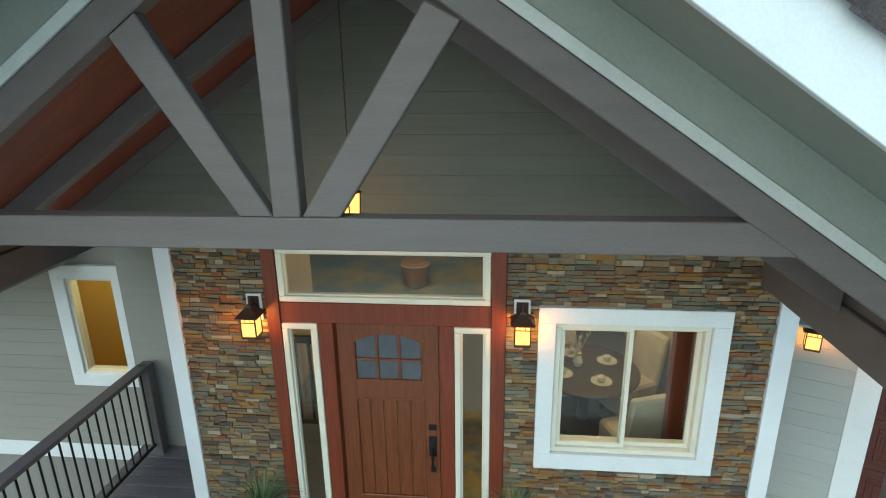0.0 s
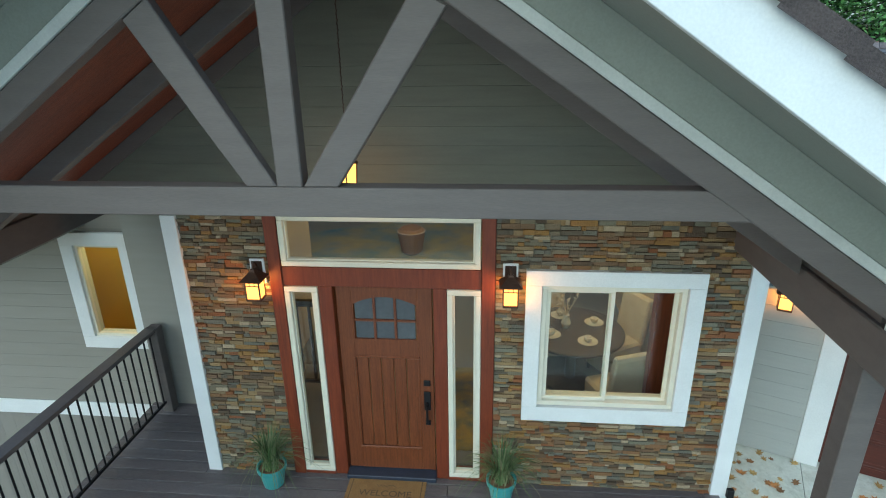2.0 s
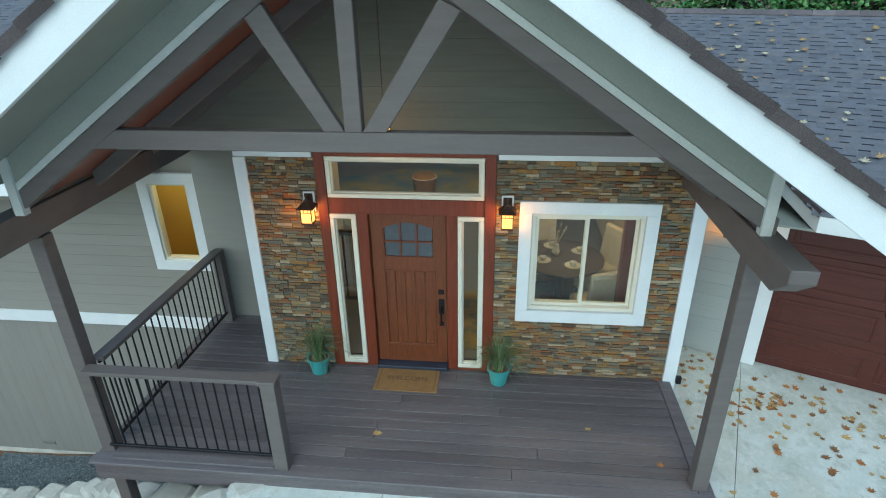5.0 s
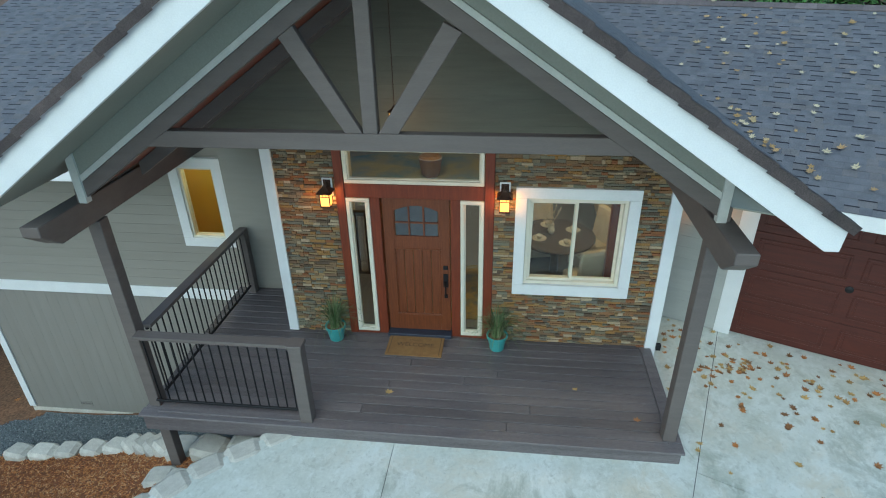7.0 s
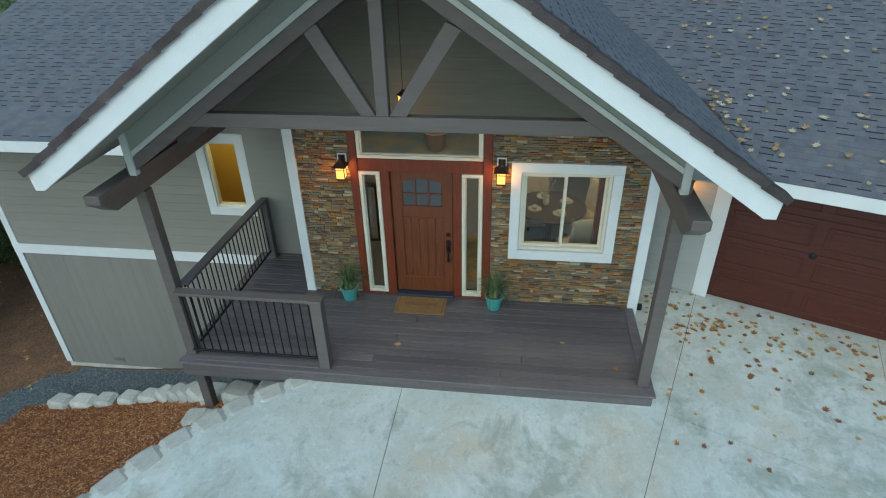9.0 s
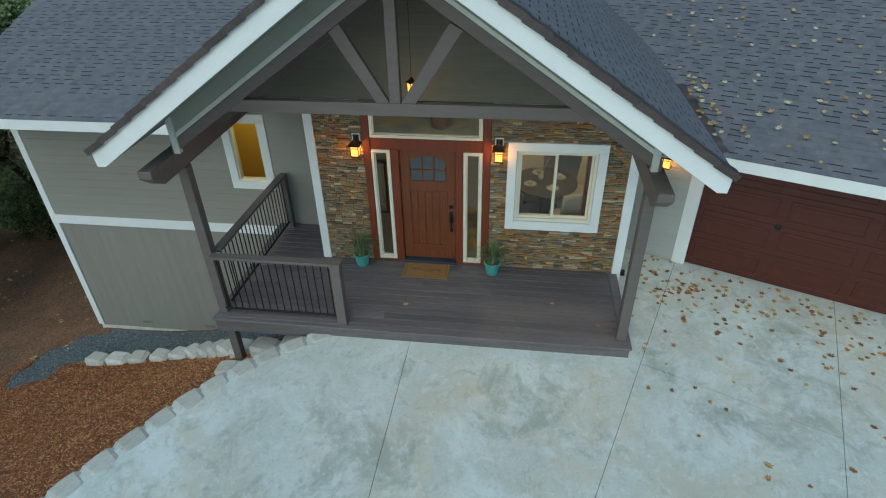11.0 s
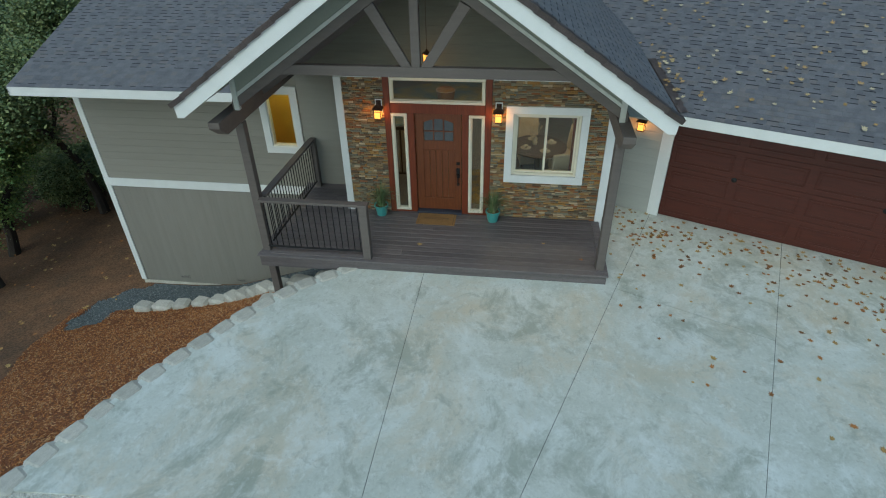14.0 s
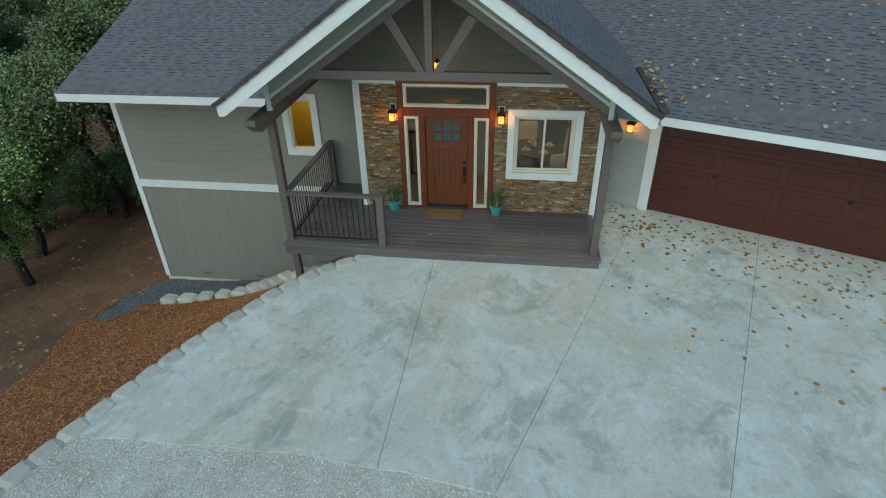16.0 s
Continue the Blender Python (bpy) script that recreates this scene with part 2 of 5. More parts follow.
RUG = mat("gold_rug", (0.42, 0.27, 0.04), (0.14, 0.15, 0.09), 7, 0.95, bump=0.4, grain=120)
BLUEPAINT = mat("blue_canvas", (0.10, 0.17, 0.22), (0.30, 0.27, 0.14), 2.2, 0.8, fine=0.1)
AMBER = mat("amber_cloth", (0.34, 0.17, 0.05), None, 8, 0.9, bump=0.3, grain=160)
RUGBLUE = mat("blue_gold_rug", (0.07, 0.20, 0.30), (0.50, 0.38, 0.12), 1.0, 0.95, bump=0.3, grain=120, fine=0.15)
SILL = mat("navy_threshold", (0.035, 0.043, 0.065), None, 5, 0.4)


# ---- mesh helpers ----
def box(bm, x0, y0, z0, x1, y1, z1, bevel=0.0):
    """A box, its edges eased by bevel."""
    c = [bm.verts.new(v) for v in ((x0, y0, z0), (x1, y0, z0), (x1, y1, z0), (x0, y1, z0), (x0, y0, z1), (x1, y0, z1), (x1, y1, z1), (x0, y1, z1))]
    f = [bm.faces.new([c[i] for i in q]) for q in ((3, 2, 1, 0), (4, 5, 6, 7), (0, 1, 5, 4), (1, 2, 6, 5), (2, 3, 7, 6), (3, 0, 4, 7))]
    if bevel:
        bmesh.ops.bevel(bm, geom=list({e for q in f for e in q.edges}), offset=bevel, segments=1, affect="EDGES")
    return bm


def prism(bm, pts, a0, a1, axis="y", bevel=0.0):
    """A polygon of (x, z), (x, y) or (y, z) points drawn out along the axis."""
    def at(p, a):
        return {"y": (p[0], a, p[1]), "z": (p[0], p[1], a), "x": (a, p[0], p[1])}[axis]
    lo, hi = ([bm.verts.new(at(p, a)) for p in pts] for a in (a0, a1))
    faces = [bm.faces.new(lo), bm.faces.new(hi[::-1])]
    n = len(pts)
    for i in range(n):
        faces.append(bm.faces.new((lo[i], hi[i], hi[(i + 1) % n], lo[(i + 1) % n])))
    bmesh.ops.recalc_face_normals(bm, faces=faces)
    if bevel:
        bmesh.ops.bevel(bm, geom=list({e for q in faces for e in q.edges}), offset=bevel, segments=1, affect="EDGES")
    return bm


def turned(bm, profile, n=20, cx=0.0, cy=0.0, squash=1.0):
    """A lathe form from (radius, z) pairs."""
    rings = [[bm.verts.new((cx + r * math.cos(2 * math.pi * i / n), cy + squash * r * math.sin(2 * math.pi * i / n), z)) for i in range(n)] for r, z in profile]
    for a, b in zip(rings, rings[1:]):
        for i in range(n):
            bm.faces.new((a[i], a[(i + 1) % n], b[(i + 1) % n], b[i]))
    bm.faces.new(rings[0][::-1])
    bm.faces.new(rings[-1])
    return bm


def rod(bm, p, q, r=0.008, n=8, r2=None):
    """A round bar from p to q."""
    p, q = Vector(p), Vector(q)
    m = (q - p).to_track_quat("Z", "Y").to_matrix()
    ends = []
    for c, rad in ((p, r), (q, r if r2 is None else r2)):
        ends.append([bm.verts.new(c + m @ Vector((rad * math.cos(2 * math.pi * i / n), rad * math.sin(2 * math.pi * i / n), 0))) for i in range(n)])
    for i in range(n):
        bm.faces.new((ends[0][i], ends[0][(i + 1) % n], ends[1][(i + 1) % n], ends[1][i]))
    bm.faces.new(ends[0][::-1])
    bm.faces.new(ends[1])
    return bm


def mesh_of(name, bm, material):
    me = bpy.data.meshes.new(name)
    bm.to_mesh(me)
    bm.free()
    me.materials.append(material)
    return me


def part(name, bm, material, parent=None, label=""):
    ob = new(name, mesh_of(name, bm, material))
    ob.parent = parent
    return tagged(ob, label)


def thing(name, label, category, m=None, group="", kind=""):
    """An empty that carries a thing's parts."""
    ob = new(name)
    ob.empty_display_size = 0.1
    if m is not None:
        ob.matrix_world = m
    return tagged(ob, label, category, group, kind)


def B(*a, **k):
    return box(bmesh.new(), *a, **k)


def P(*a, **k):
    return prism(bmesh.new(), *a, **k)


def setting(name, bm, material, label, category, m=None):
    ob = part(name, bm, material, None, label)
    if m is not None:
        ob.matrix_world = m
    return tagged(ob, "", category, "", "structure")


def piece(name, me, parent, loc=(0, 0, 0), scale=(1, 1, 1), rot=(0, 0, 0)):
    ob = new(name, me)
    ob.parent = parent
    ob.location, ob.scale, ob.rotation_euler = loc, scale, rot
    return ob


# ---- ground ----
GROUND_Z = -0.19
CONTROL = [(-8.2, 1.37, -3.45), (-5.5, 1.37, -3.32), (-3.5, 1.37, -2.7), (-1.9, 1.0, -1.6), (-7.2, 0.3, -3.35), (-6.1, 0.03, -3.05), (-5.4, 0, -2.9),
           (-3.2, -1.4, -1.25), (-2, -1.6, -0.75), (-8.9, -0.3, -3.5), (-10.2, -0.8, -3.65), (-12.3, 2.6, -4.1), (-3.4, -4, -0.6), (-4.0, -5.2, -0.5), (-4.6, -6.4, -0.42),
           (-6, -4, -1.6), (-8, -6, -1.7), (-12, -4, -3.4), (-20, 0, -5), (-30, 10, -6)]
CONTROL += [(-10, 8, -4), (-20, 20, -5), (-60, 0, -8), (0, 60, -2), (60, 60, -1), (0, -60, -0.5), (-60, -60, -4), (60, 0, -0.5), (5, 12, -1),
            (10, 3, -0.5), (0, -8.2, -0.36), (8, -8, -0.36), (2, -4, -0.5), (6, -2, -0.45)]
cp = np.array(CONTROL, float)
dist = np.linalg.norm(cp[:, None, :2] - cp[None, :, :2], axis=2)
weights = np.linalg.solve(dist + 1e-6 * np.eye(len(cp)), cp[:, 2])


def ground_at(x, y):
    return float(np.hypot(cp[:, 0] - x, cp[:, 1] - y) @ weights)


def spread(lo, hi, a, b, near, growth=1.18):
    """Grid lines: even between a and b, wider and wider outside."""
    v = list(np.arange(a, b, near))
    s = near
    while v[-1] < hi:
        s *= growth
        v.append(v[-1] + s)
    s = near
    while v[0] > lo:
        s *= growth
        v.insert(0, v[0] - s)
    return v


xs, ys = spread(-1200, 1200, -13, 2, 0.3, 1.25), spread(-1200, 1200, -9, 5, 0.3, 1.25)
verts = []
for yy in ys:
    for xx in xs:
        far = max(abs(xx), abs(yy))
        z = ground_at(xx, yy) if far < 60 else ground_at(xx * 60 / far, yy * 60 / far)
        verts.append((xx, yy, z + 0.05 * noise.noise((xx * 0.6, yy * 0.6, 0)) + 0.02 * noise.noise((xx * 2.2, yy * 2.2, 3))))
nx = len(xs)
quads = [(j * nx + i, j * nx + i + 1, (j + 1) * nx + i + 1, (j + 1) * nx + i) for j in range(len(ys) - 1) for i in range(nx - 1)]
me = bpy.data.meshes.new("ground")
me.from_pydata(verts, [], quads)
me.materials.append(EARTH)
tagged(new("ground", me), "dark sloping earth with dry leaves", "ground", "", "structure")

# the curved edge of the drive, from the deck outwards
CURVE = [(-0.9, -1.35), (-1.47, -1.75), (-2.1, -2.26), (-2.62, -2.86), (-2.98, -3.4), (-3.25, -3.9), (-3.5, -4.35), (-3.72, -4.78), (-3.9, -5.15), (-4.06, -5.55), (-4.3, -6.2), (-4.46, -6.6)]
DRIVE_FRONT = -6.82


def along(pts, step):
    """Points at even steps along a line of points, with the direction there."""
    out, left = [], 0.0
    for (x0, y0), (x1, y1) in zip(pts, pts[1:]):
        L = math.hypot(x1 - x0, y1 - y0)
        d = left
        while d < L:
            out.append((x0 + (x1 - x0) * d / L, y0 + (y1 - y0) * d / L, math.atan2(y1 - y0, x1 - x0)))
            d += step
        left = d - L
    return out


def left_edge(y):
    """x of the curve at y."""
    for (x0, y0), (x1, y1) in zip(CURVE, CURVE[1:]):
        if y1 <= y <= y0:
            return x0 + (x1 - x0) * (y - y0) / (y1 - y0)
    return CURVE[0][0] if y > CURVE[0][1] else CURVE[-1][0]


# the drive: cast slabs with open joints between them
drive = thing("driveway", "pale broomed concrete drive with stains and fallen leaves", "driveway", kind="structure")
bed = [(x + 0.15, y) for x, y in CURVE[:-1]] + [(0, -6.4), (13, -6.4), (13, 2.0), (-0.9, 2.0)]
part("joint_bed", P(bed, -0.9, GROUND_Z - 0.012, "z"), UNDER, drive, "dark sawn joints")
G = 0.0035
J1, J2, J3 = ((-0.01, 1.0), (-0.08, -6.83)), ((4.36, 1.0), (1.38, -6.87)), ((6.97, 1.1), (4.02, -6.9))


def on(j, y, off=0.0):
    (x0, y0), (x1, y1) = j
    return (x0 + (x1 - x0) * (y - y0) / (y1 - y0) + off, y)


def front_y(x):
    return float(np.interp(x, (-4.4, -2.5, -1.2, 0.3, 1.55, 3, 6, 13), (-6.57, -6.52, -6.5, -6.63, -6.8, -7.1, -7.9, -10.3))) + 0.015 * math.sin(x * 5)


inner = []
for (x0, y0), (x1, y1) in zip(CURVE, CURVE[1:]):
    a = math.atan2(y1 - y0, x1 - x0)
    inner.append(((x0 + x1) / 2 - 0.06 * math.sin(a), (y0 + y1) / 2 + 0.06 * math.cos(a)))


def slab(pts):
    part("slab", P(pts, GROUND_Z - 0.1, GROUND_Z, "z"), CONCRETE, drive)


slab([(-0.9 + 0.1, -1.3)] + inner[1:] + [(x, front_y(x)) for x in np.arange(-4.15, -0.1, 0.4)] + [on(J1, front_y(0.06), -G), on(J1, -1.3, -G)])
slab([on(J1, -1.3, G), on(J1, front_y(0.06), G)] + [(x, front_y(x)) for x in np.arange(0.3, 1.5, 0.4)] + [on(J2, front_y(1.6), -G), on(J2, -1.78, -G), (3.1, -1.3)])
slab([on(J2, -1.916, G), on(J2, front_y(1.6), G)] + [(x, front_y(x)) for x in np.arange(1.9, 4.1, 0.4)] + [on(J3, front_y(4.2), -G), on(J3, -2.95, -G)])
slab([on(J2, 0.9, G), on(J2, -1.91, G), on(J3, -2.944, -G), on(J3, 0.3, -G), (5.6, 0.9)])
slab([on(J3, 0.4, G), on(J3, front_y(4.2), G)] + [(x, front_y(x)) for x in np.arange(4.6, 12.9, 0.6)] + [(13, -3), (8.0, 0.5)])
slab([(3.11, 1.8), (3.11, -1.3), on(J2, -1.78, -G), on(J2, 1.8, -G)])


def heap(name, material, label, category, count, spots, size, flat=0.5, wide=0.62):
    """Many small lumps or flakes lying on the ground, in one mesh."""
    v, f = [], []
    for k in range(count):
        x, y, z = spots()
        s = size * random.uniform(0.6, 1.4)
        rot = Euler((random.uniform(-0.5, 0.5), random.uniform(-0.5, 0.5), random.uniform(0, 6.28))).to_matrix()
        o = len(v)
        for c in ((1, 0, 0), (0, wide, 0), (-1, 0, 0), (0, -wide, 0), (0, 0, flat), (0, 0, -flat)):
            v.append(tuple(Vector((x, y, z)) + rot @ (Vector(c) * s * random.uniform(0.75, 1.2))))
        f += [(o, o + 1, o + 4), (o + 1, o + 2, o + 4), (o + 2, o + 3, o + 4), (o + 3, o, o + 4), (o + 1, o, o + 5), (o + 2, o + 1, o + 5), (o + 3, o + 2, o + 5), (o, o + 3, o + 5)]
    me = bpy.data.meshes.new(name)
    me.from_pydata(v, [], f)
    me.materials.append(material)
    return tagged(new(name, me), label, category, "", "stuff")


def sheet(name, inside, x0, x1, y0, y1, step, lift, material, label):
    """A skin that follows the ground wherever inside(x, y) holds."""
    gx, gy = np.arange(x0, x1, step), np.arange(y0, y1, step)
    v, f, idx = [], [], {}
    def vid(i, j):
        if (i, j) not in idx:
            idx[i, j] = len(v)
            x, y = gx[i], gy[j]
            v.append((x, y, ground_at(x, y) + 0.05 * noise.noise((x * 0.6, y * 0.6, 0)) + lift + 0.025 * noise.noise((x * 3, y * 3, 7))))
        return idx[i, j]
    for i in range(len(gx) - 1):
        for j in range(len(gy) - 1):
            if inside(gx[i] + step / 2, gy[j] + step / 2):
                f.append((vid(i, j), vid(i + 1, j), vid(i + 1, j + 1), vid(i, j + 1)))
    me = bpy.data.meshes.new(name)
    me.from_pydata(v, [], f)
    me.materials.append(material)
    return tagged(new(name, me), label, "ground", "", "structure")


ROW = [(-7.45, 0.08), (-6.9, 0.06), (-6.1, 0.02), (-5.4, 0.0), (-4.6, -0.3), (-3.9, -0.75), (-3.2, -1.3), (-2.5, -1.55), (-1.8, -1.6)]


def row_y(x):
    return float(np.interp(x, [p[0] for p in ROW], [p[1] for p in ROW]))


BEND = [(p[0], p[1]) for p in along([(-7.3, 0.8), (-8.2, 0.6), (-8.7, 0.2), (-8.85, -0.35)], 0.12)]


def in_gravel(x, y):
    if y > 1.3 or x > -1.9:
        return False
    if x > -7.6:
        return y > row_y(x) + 0.05
    return min(math.hypot(x - a, y - b) for a, b in BEND) < 0.5 + 0.06 * math.sin(7 * x + 5 * y)


def in_mulch(x, y):
    if in_gravel(x, y) or x > -1.6:
        return False
    edge = -9.0 + 0.35 * math.sin(y * 1.3) - 0.25 * (y + 2)
    return x > edge and y < row_y(max(x, -7.6)) + 0.1 and x < left_edge(y) + 0.05


sheet("gravel_bed", in_gravel, -10, -1.5, -2.2, 1.4, 0.12, 0.03, BLUEGRAVEL, "blue-grey gravel strip along the foundation")
sheet("mulch_bed", in_mulch, -11, -1.2, -11, 1.2, 0.16, 0.05, MULCH, "reddish bark mulch on the slope")


def within(test, x0, x1, y0, y1, lift):
    def spot():
        while True:
            x, y = random.uniform(x0, x1), random.uniform(y0, y1)
            if test(x, y):
                return x, y, ground_at(x, y) + 0.05 * noise.noise((x * 0.6, y * 0.6, 0)) + lift
    return spot


heap("mulch_chips", CHIPS, "reddish bark chips on the slope", "mulch", 36000, within(in_mulch, -10, -1.2, -9, 1.2, 0.06), 0.03, 0.2, 0.26)
heap("gravel_stones", PEBBLE_BLUE, "blue-grey gravel stones", "gravel", 9000, within(in_gravel, -9.6, -1.9, -1.6, 1.25, 0.04), 0.02)
setting("gravel_drive", P([(x, front_y(x) + 0.06) for x in np.arange(-4.4, 13.0, 0.4)][::-1] + [(-4.5, -6.7), (-4.8, -7.8), (-5.6, -9.8), (-9, -20), (-9, -60), (40, -60), (40, -10.5)], -0.6, GROUND_Z - 0.025, "z"), GRAVEL, "pale crushed gravel drive", "gravel drive")


def gravel_spot():
    while True:
        x, y = random.uniform(-5, 4), random.uniform(-9.0, -6.45)
        if x > -4.45 + 0.25 * (y + 6.6) and y < front_y(x) + random.uniform(-0.05, 0.03):
            return x, y, GROUND_Z - 0.012


heap("gravel_drive_stones", PEBBLE, "loose pale crushed stones", "gravel", 22000, gravel_spot, 0.014)


# ---- wall blocks ----
def block_mesh(i):
    random.seed(40 + i)
    bm = bmesh.new()
    a = [random.uniform(-0.02, 0.02) for _ in range(8)]
    prism(bm, [(-0.5, -0.5 + a[0]), (-0.2, -0.56 + a[1]), (0.2, -0.55 + a[2]), (0.5, -0.5 + a[3]), (0.44, 0.5 + a[4]), (0, 0.54 + a[5]), (-0.44, 0.5 + a[6])], -0.5, 0.5, "z", 0.17)
    return mesh_of("block", bm, BLOCK)


BLOCKS = [block_mesh(i) for i in range(5)]
random.seed(3)
edging = thing("retaining_wall", "curved retaining wall of buff split-face blocks", "retaining wall", kind="structure")
rim = [(x + 0.0, y) for x, y in CURVE] + [(-4.62, -7.05), (-4.75, -7.5), (-4.95, -8.1), (-5.2, -8.8), (-5.5, -9.6)]
for x, y, a in along(rim[1:], 0.4):
    nxv, nyv = math.sin(a), -math.cos(a)
    for course in range(3):
        piece("block", BLOCKS[random.randrange(5)], edging, (x - 0.1 * nxv + 0.02 * course * nxv * -1, y - 0.1 * nyv, GROUND_Z - 0.072 - 0.17 * course + random.uniform(-0.008, 0.008)),
              (0.425, random.uniform(0.27, 0.3), 0.17), (random.uniform(-0.02, 0.02), random.uniform(-0.02, 0.02), a + random.uniform(-0.05, 0.05)))
low = thing("edging_stones", "stepped row of buff stone blocks below the deck", "edging", kind="structure")
for x, y, a in along(ROW, 0.54):
    z = ground_at(x, y) + 0.06
    piece("block", BLOCKS[random.randrange(5)], low, (x, y, z), (random.uniform(0.45, 0.55), random.uniform(0.3, 0.38), 0.33), (random.uniform(-0.07, 0.07), random.uniform(-0.1, 0.1), a + random.uniform(-0.25, 0.25)))
for k in range(4):
    x, y = -3.0 + 0.33 * k, -1.95 - 0.06 * k + random.uniform(-0.08, 0.08)
    piece("block", BLOCKS[random.randrange(5)], low, (x, y, -1.05 + 0.12 * k), (0.42, 0.3, 0.3), (0.05, -0.1, random.uniform(-0.3, 0.3)))


# ---- house body ----
WING_Y, BASE = 1.37, -3.4
FLOOR = 0.04


def wall_with_hole(x0, x1, z0, z1, holes, y0, y1):
    """A wall in the xz plane with rectangular openings (x0, z0, x1, z1) through it."""
    bm = bmesh.new()
    xs_ = sorted({x0, x1, *[h[0] for h in holes], *[h[2] for h in holes]})
    zs_ = sorted({z0, z1, *[h[1] for h in holes], *[h[3] for h in holes]})
    for a, b in zip(xs_, xs_[1:]):
        for c, d in zip(zs_, zs_[1:]):
            mx, mz = (a + b) / 2, (c + d) / 2
            if not any(h[0] < mx < h[2] and h[1] < mz < h[3] for h in holes):
                box(bm, a, y0, c, b, y1, d)
    bmesh.ops.remove_doubles(bm, verts=bm.verts, dist=1e-5)
    return bm


def boards(parent, x0, x1, z0, z1, y, material, step=0.15, cut=None, holes=(), name="siding_board", slot=0.0035):
    """Lapped boards: each leans out towards its lower edge. cut(z) gives the ends where the wall is not square."""
    z = z0
    while z < z1 - 0.02:
        top = min(z + step, z1) - slot
        a, b = (x0, x1) if cut is None else cut(z)
        a2, b2 = (x0, x1) if cut is None else cut(top)
        if b - a > 0.05:
            spans = [(a, b, a2, b2)]
            for h in holes:
                if h[1] < top - 0.01 and h[3] > z + 0.01:
                    spans = [q for s_ in spans for q in (((s_[0], h[0], s_[2], h[0]), (h[2], s_[1], h[2], s_[3])) if s_[0] < h[0] and s_[1] > h[2] else (s_,))]
            for p, q, p2, q2 in spans:
                bm = bmesh.new()
                v = [bm.verts.new(c) for c in ((p, y - 0.022, z), (q, y - 0.022, z), (q2, y - 0.018, top), (p2, y - 0.018, top), (p, y, z), (q, y, z), (q2, y, top), (p2, y, top))]
                for f in ((0, 1, 2, 3), (5, 4, 7, 6), (4, 5, 1, 0), (3, 2, 6, 7), (4, 0, 3, 7), (1, 5, 6, 2)):
                    bm.faces.new([v[k] for k in f])
                part(name, bm, material, parent)
        z += step


OW = (-3.87, 0.69, -3.3, 1.88)
wing = setting("wall_wing_front", wall_with_hole(-8.3, -2.98, -4.2, 2.5, [OW], WING_Y, WING_Y + 0.15), SIDING_LOW, "greige wing wall, lap siding above grooved panels", "wall")
boards(wing, -8.18, -2.98, -0.3, 2.45, WING_Y, SIDING, 0.17, slot=0.005, holes=[(-4.0, 0.55, -3.17, 2.01)])
x = -8.18
while x < -2.2:
    part("siding_plank", B(x, WING_Y - 0.005, -3.37, min(x + 0.1994, -2.0), WING_Y, -0.48, bevel=0.0015), SIDING_LOW, wing)
    x += 0.2
setting("wall_wing_side", B(-8.3, WING_Y + 0.15, -4.8, -8.15, 9.0, 2.5), SIDING, "greige side wall of the wing", "wall")
setting("wall_back", B(-8.3, 9.0, -4.8, 4.0, 9.15, 2.5), SIDING, "greige rear wall", "wall")
setting("foundation", B(-8.28, WING_Y - 0.02, -4.4, -1.6, WING_Y, -3.375), BLOCK, "pale concrete footing under the panel siding", "foundation")
setting("belt_trim", B(-8.32, WING_Y - 0.045, -0.51, -2.1, WING_Y - 0.027, -0.3, bevel=0.003), WHITE, "white belt board across the wing wall", "trim")
setting("corner_trim", B(-8.33, WING_Y - 0.03, -3.35, -8.19, WING_Y - 0.0005, 2.3, bevel=0.003), WHITE, "white corner board of the wing", "trim")
porch_back = setting("wall_porch_back", B(-2.98, 1.0, -2.6, -1.75, 1.14, 2.6), SIDING, "plain greige wall behind the deck", "wall")
for vx in (-7.05, -5.48):
    v = thing("foundation_vent", "small grey screened vent low on the panel siding", "vent", pose(vx, WING_Y - 0.008, -3.19), group="foundation vents")
    part("frame", wall_with_hole(-0.13, 0.13, -0.05, 0.05, [(-0.11, -0.035, 0.11, 0.035)], -0.012, 0.0), SIDING_LOW, v)
    for k in range(4):
        part("slat", B(-0.11, -0.006, -0.033 + 0.017 * k, 0.11, 0.0, -0.025 + 0.017 * k), SIDING_LOW, v)
    part("screen", B(-0.11, -0.002, -0.035, 0.11, -0.0005, 0.035), UNDER, v)


def ring_frame(bm, x0, z0, x1, z1, w, y0, y1, bevel=0.003, wb=None):
    """Four boards round an opening; the sides run between head and sill."""
    wb = wb or w
    box(bm, x0, y0, z1 - w, x1, y1, z1, bevel)
    box(bm, x0, y0, z0, x1, y1, z0 + wb, bevel)
    box(bm, x0, y0, z0 + wb, x0 + w, y1, z1 - w, bevel)
    box(bm, x1 - w, y0, z0 + wb, x1, y1, z1 - w, bevel)
    return bm


def F_(*a, **k):
    return ring_frame(bmesh.new(), *a, **k)


# side window with the lit yellow room behind it
w = thing("window_side", "narrow white-trimmed window glowing amber from the lit room", "window", kind="structure")
part("trim", F_(-4.02, 0.53, -3.15, 2.03, 0.155, WING_Y - 0.055, WING_Y - 0.001), WHITE, w, "wide white casing boards")
part("window_frame", F_(-3.868, 0.682, -3.302, 1.878, 0.035, WING_Y - 0.02, WING_Y + 0.1), CREAM, w, "almond vinyl frame")
part("pane", B(-3.835, WING_Y + 0.03, 0.715, -3.335, WING_Y + 0.036, 1.845), GLASS, w).visible_shadow = False
setting("room_side", wall_with_hole(-4.9, -2.4, -0.2, 2.4, [(-4.89, -0.19, -2.41, 2.39)], WING_Y + 0.16, 2.6), SHADE, "yellow painted walls of the side room", "room")
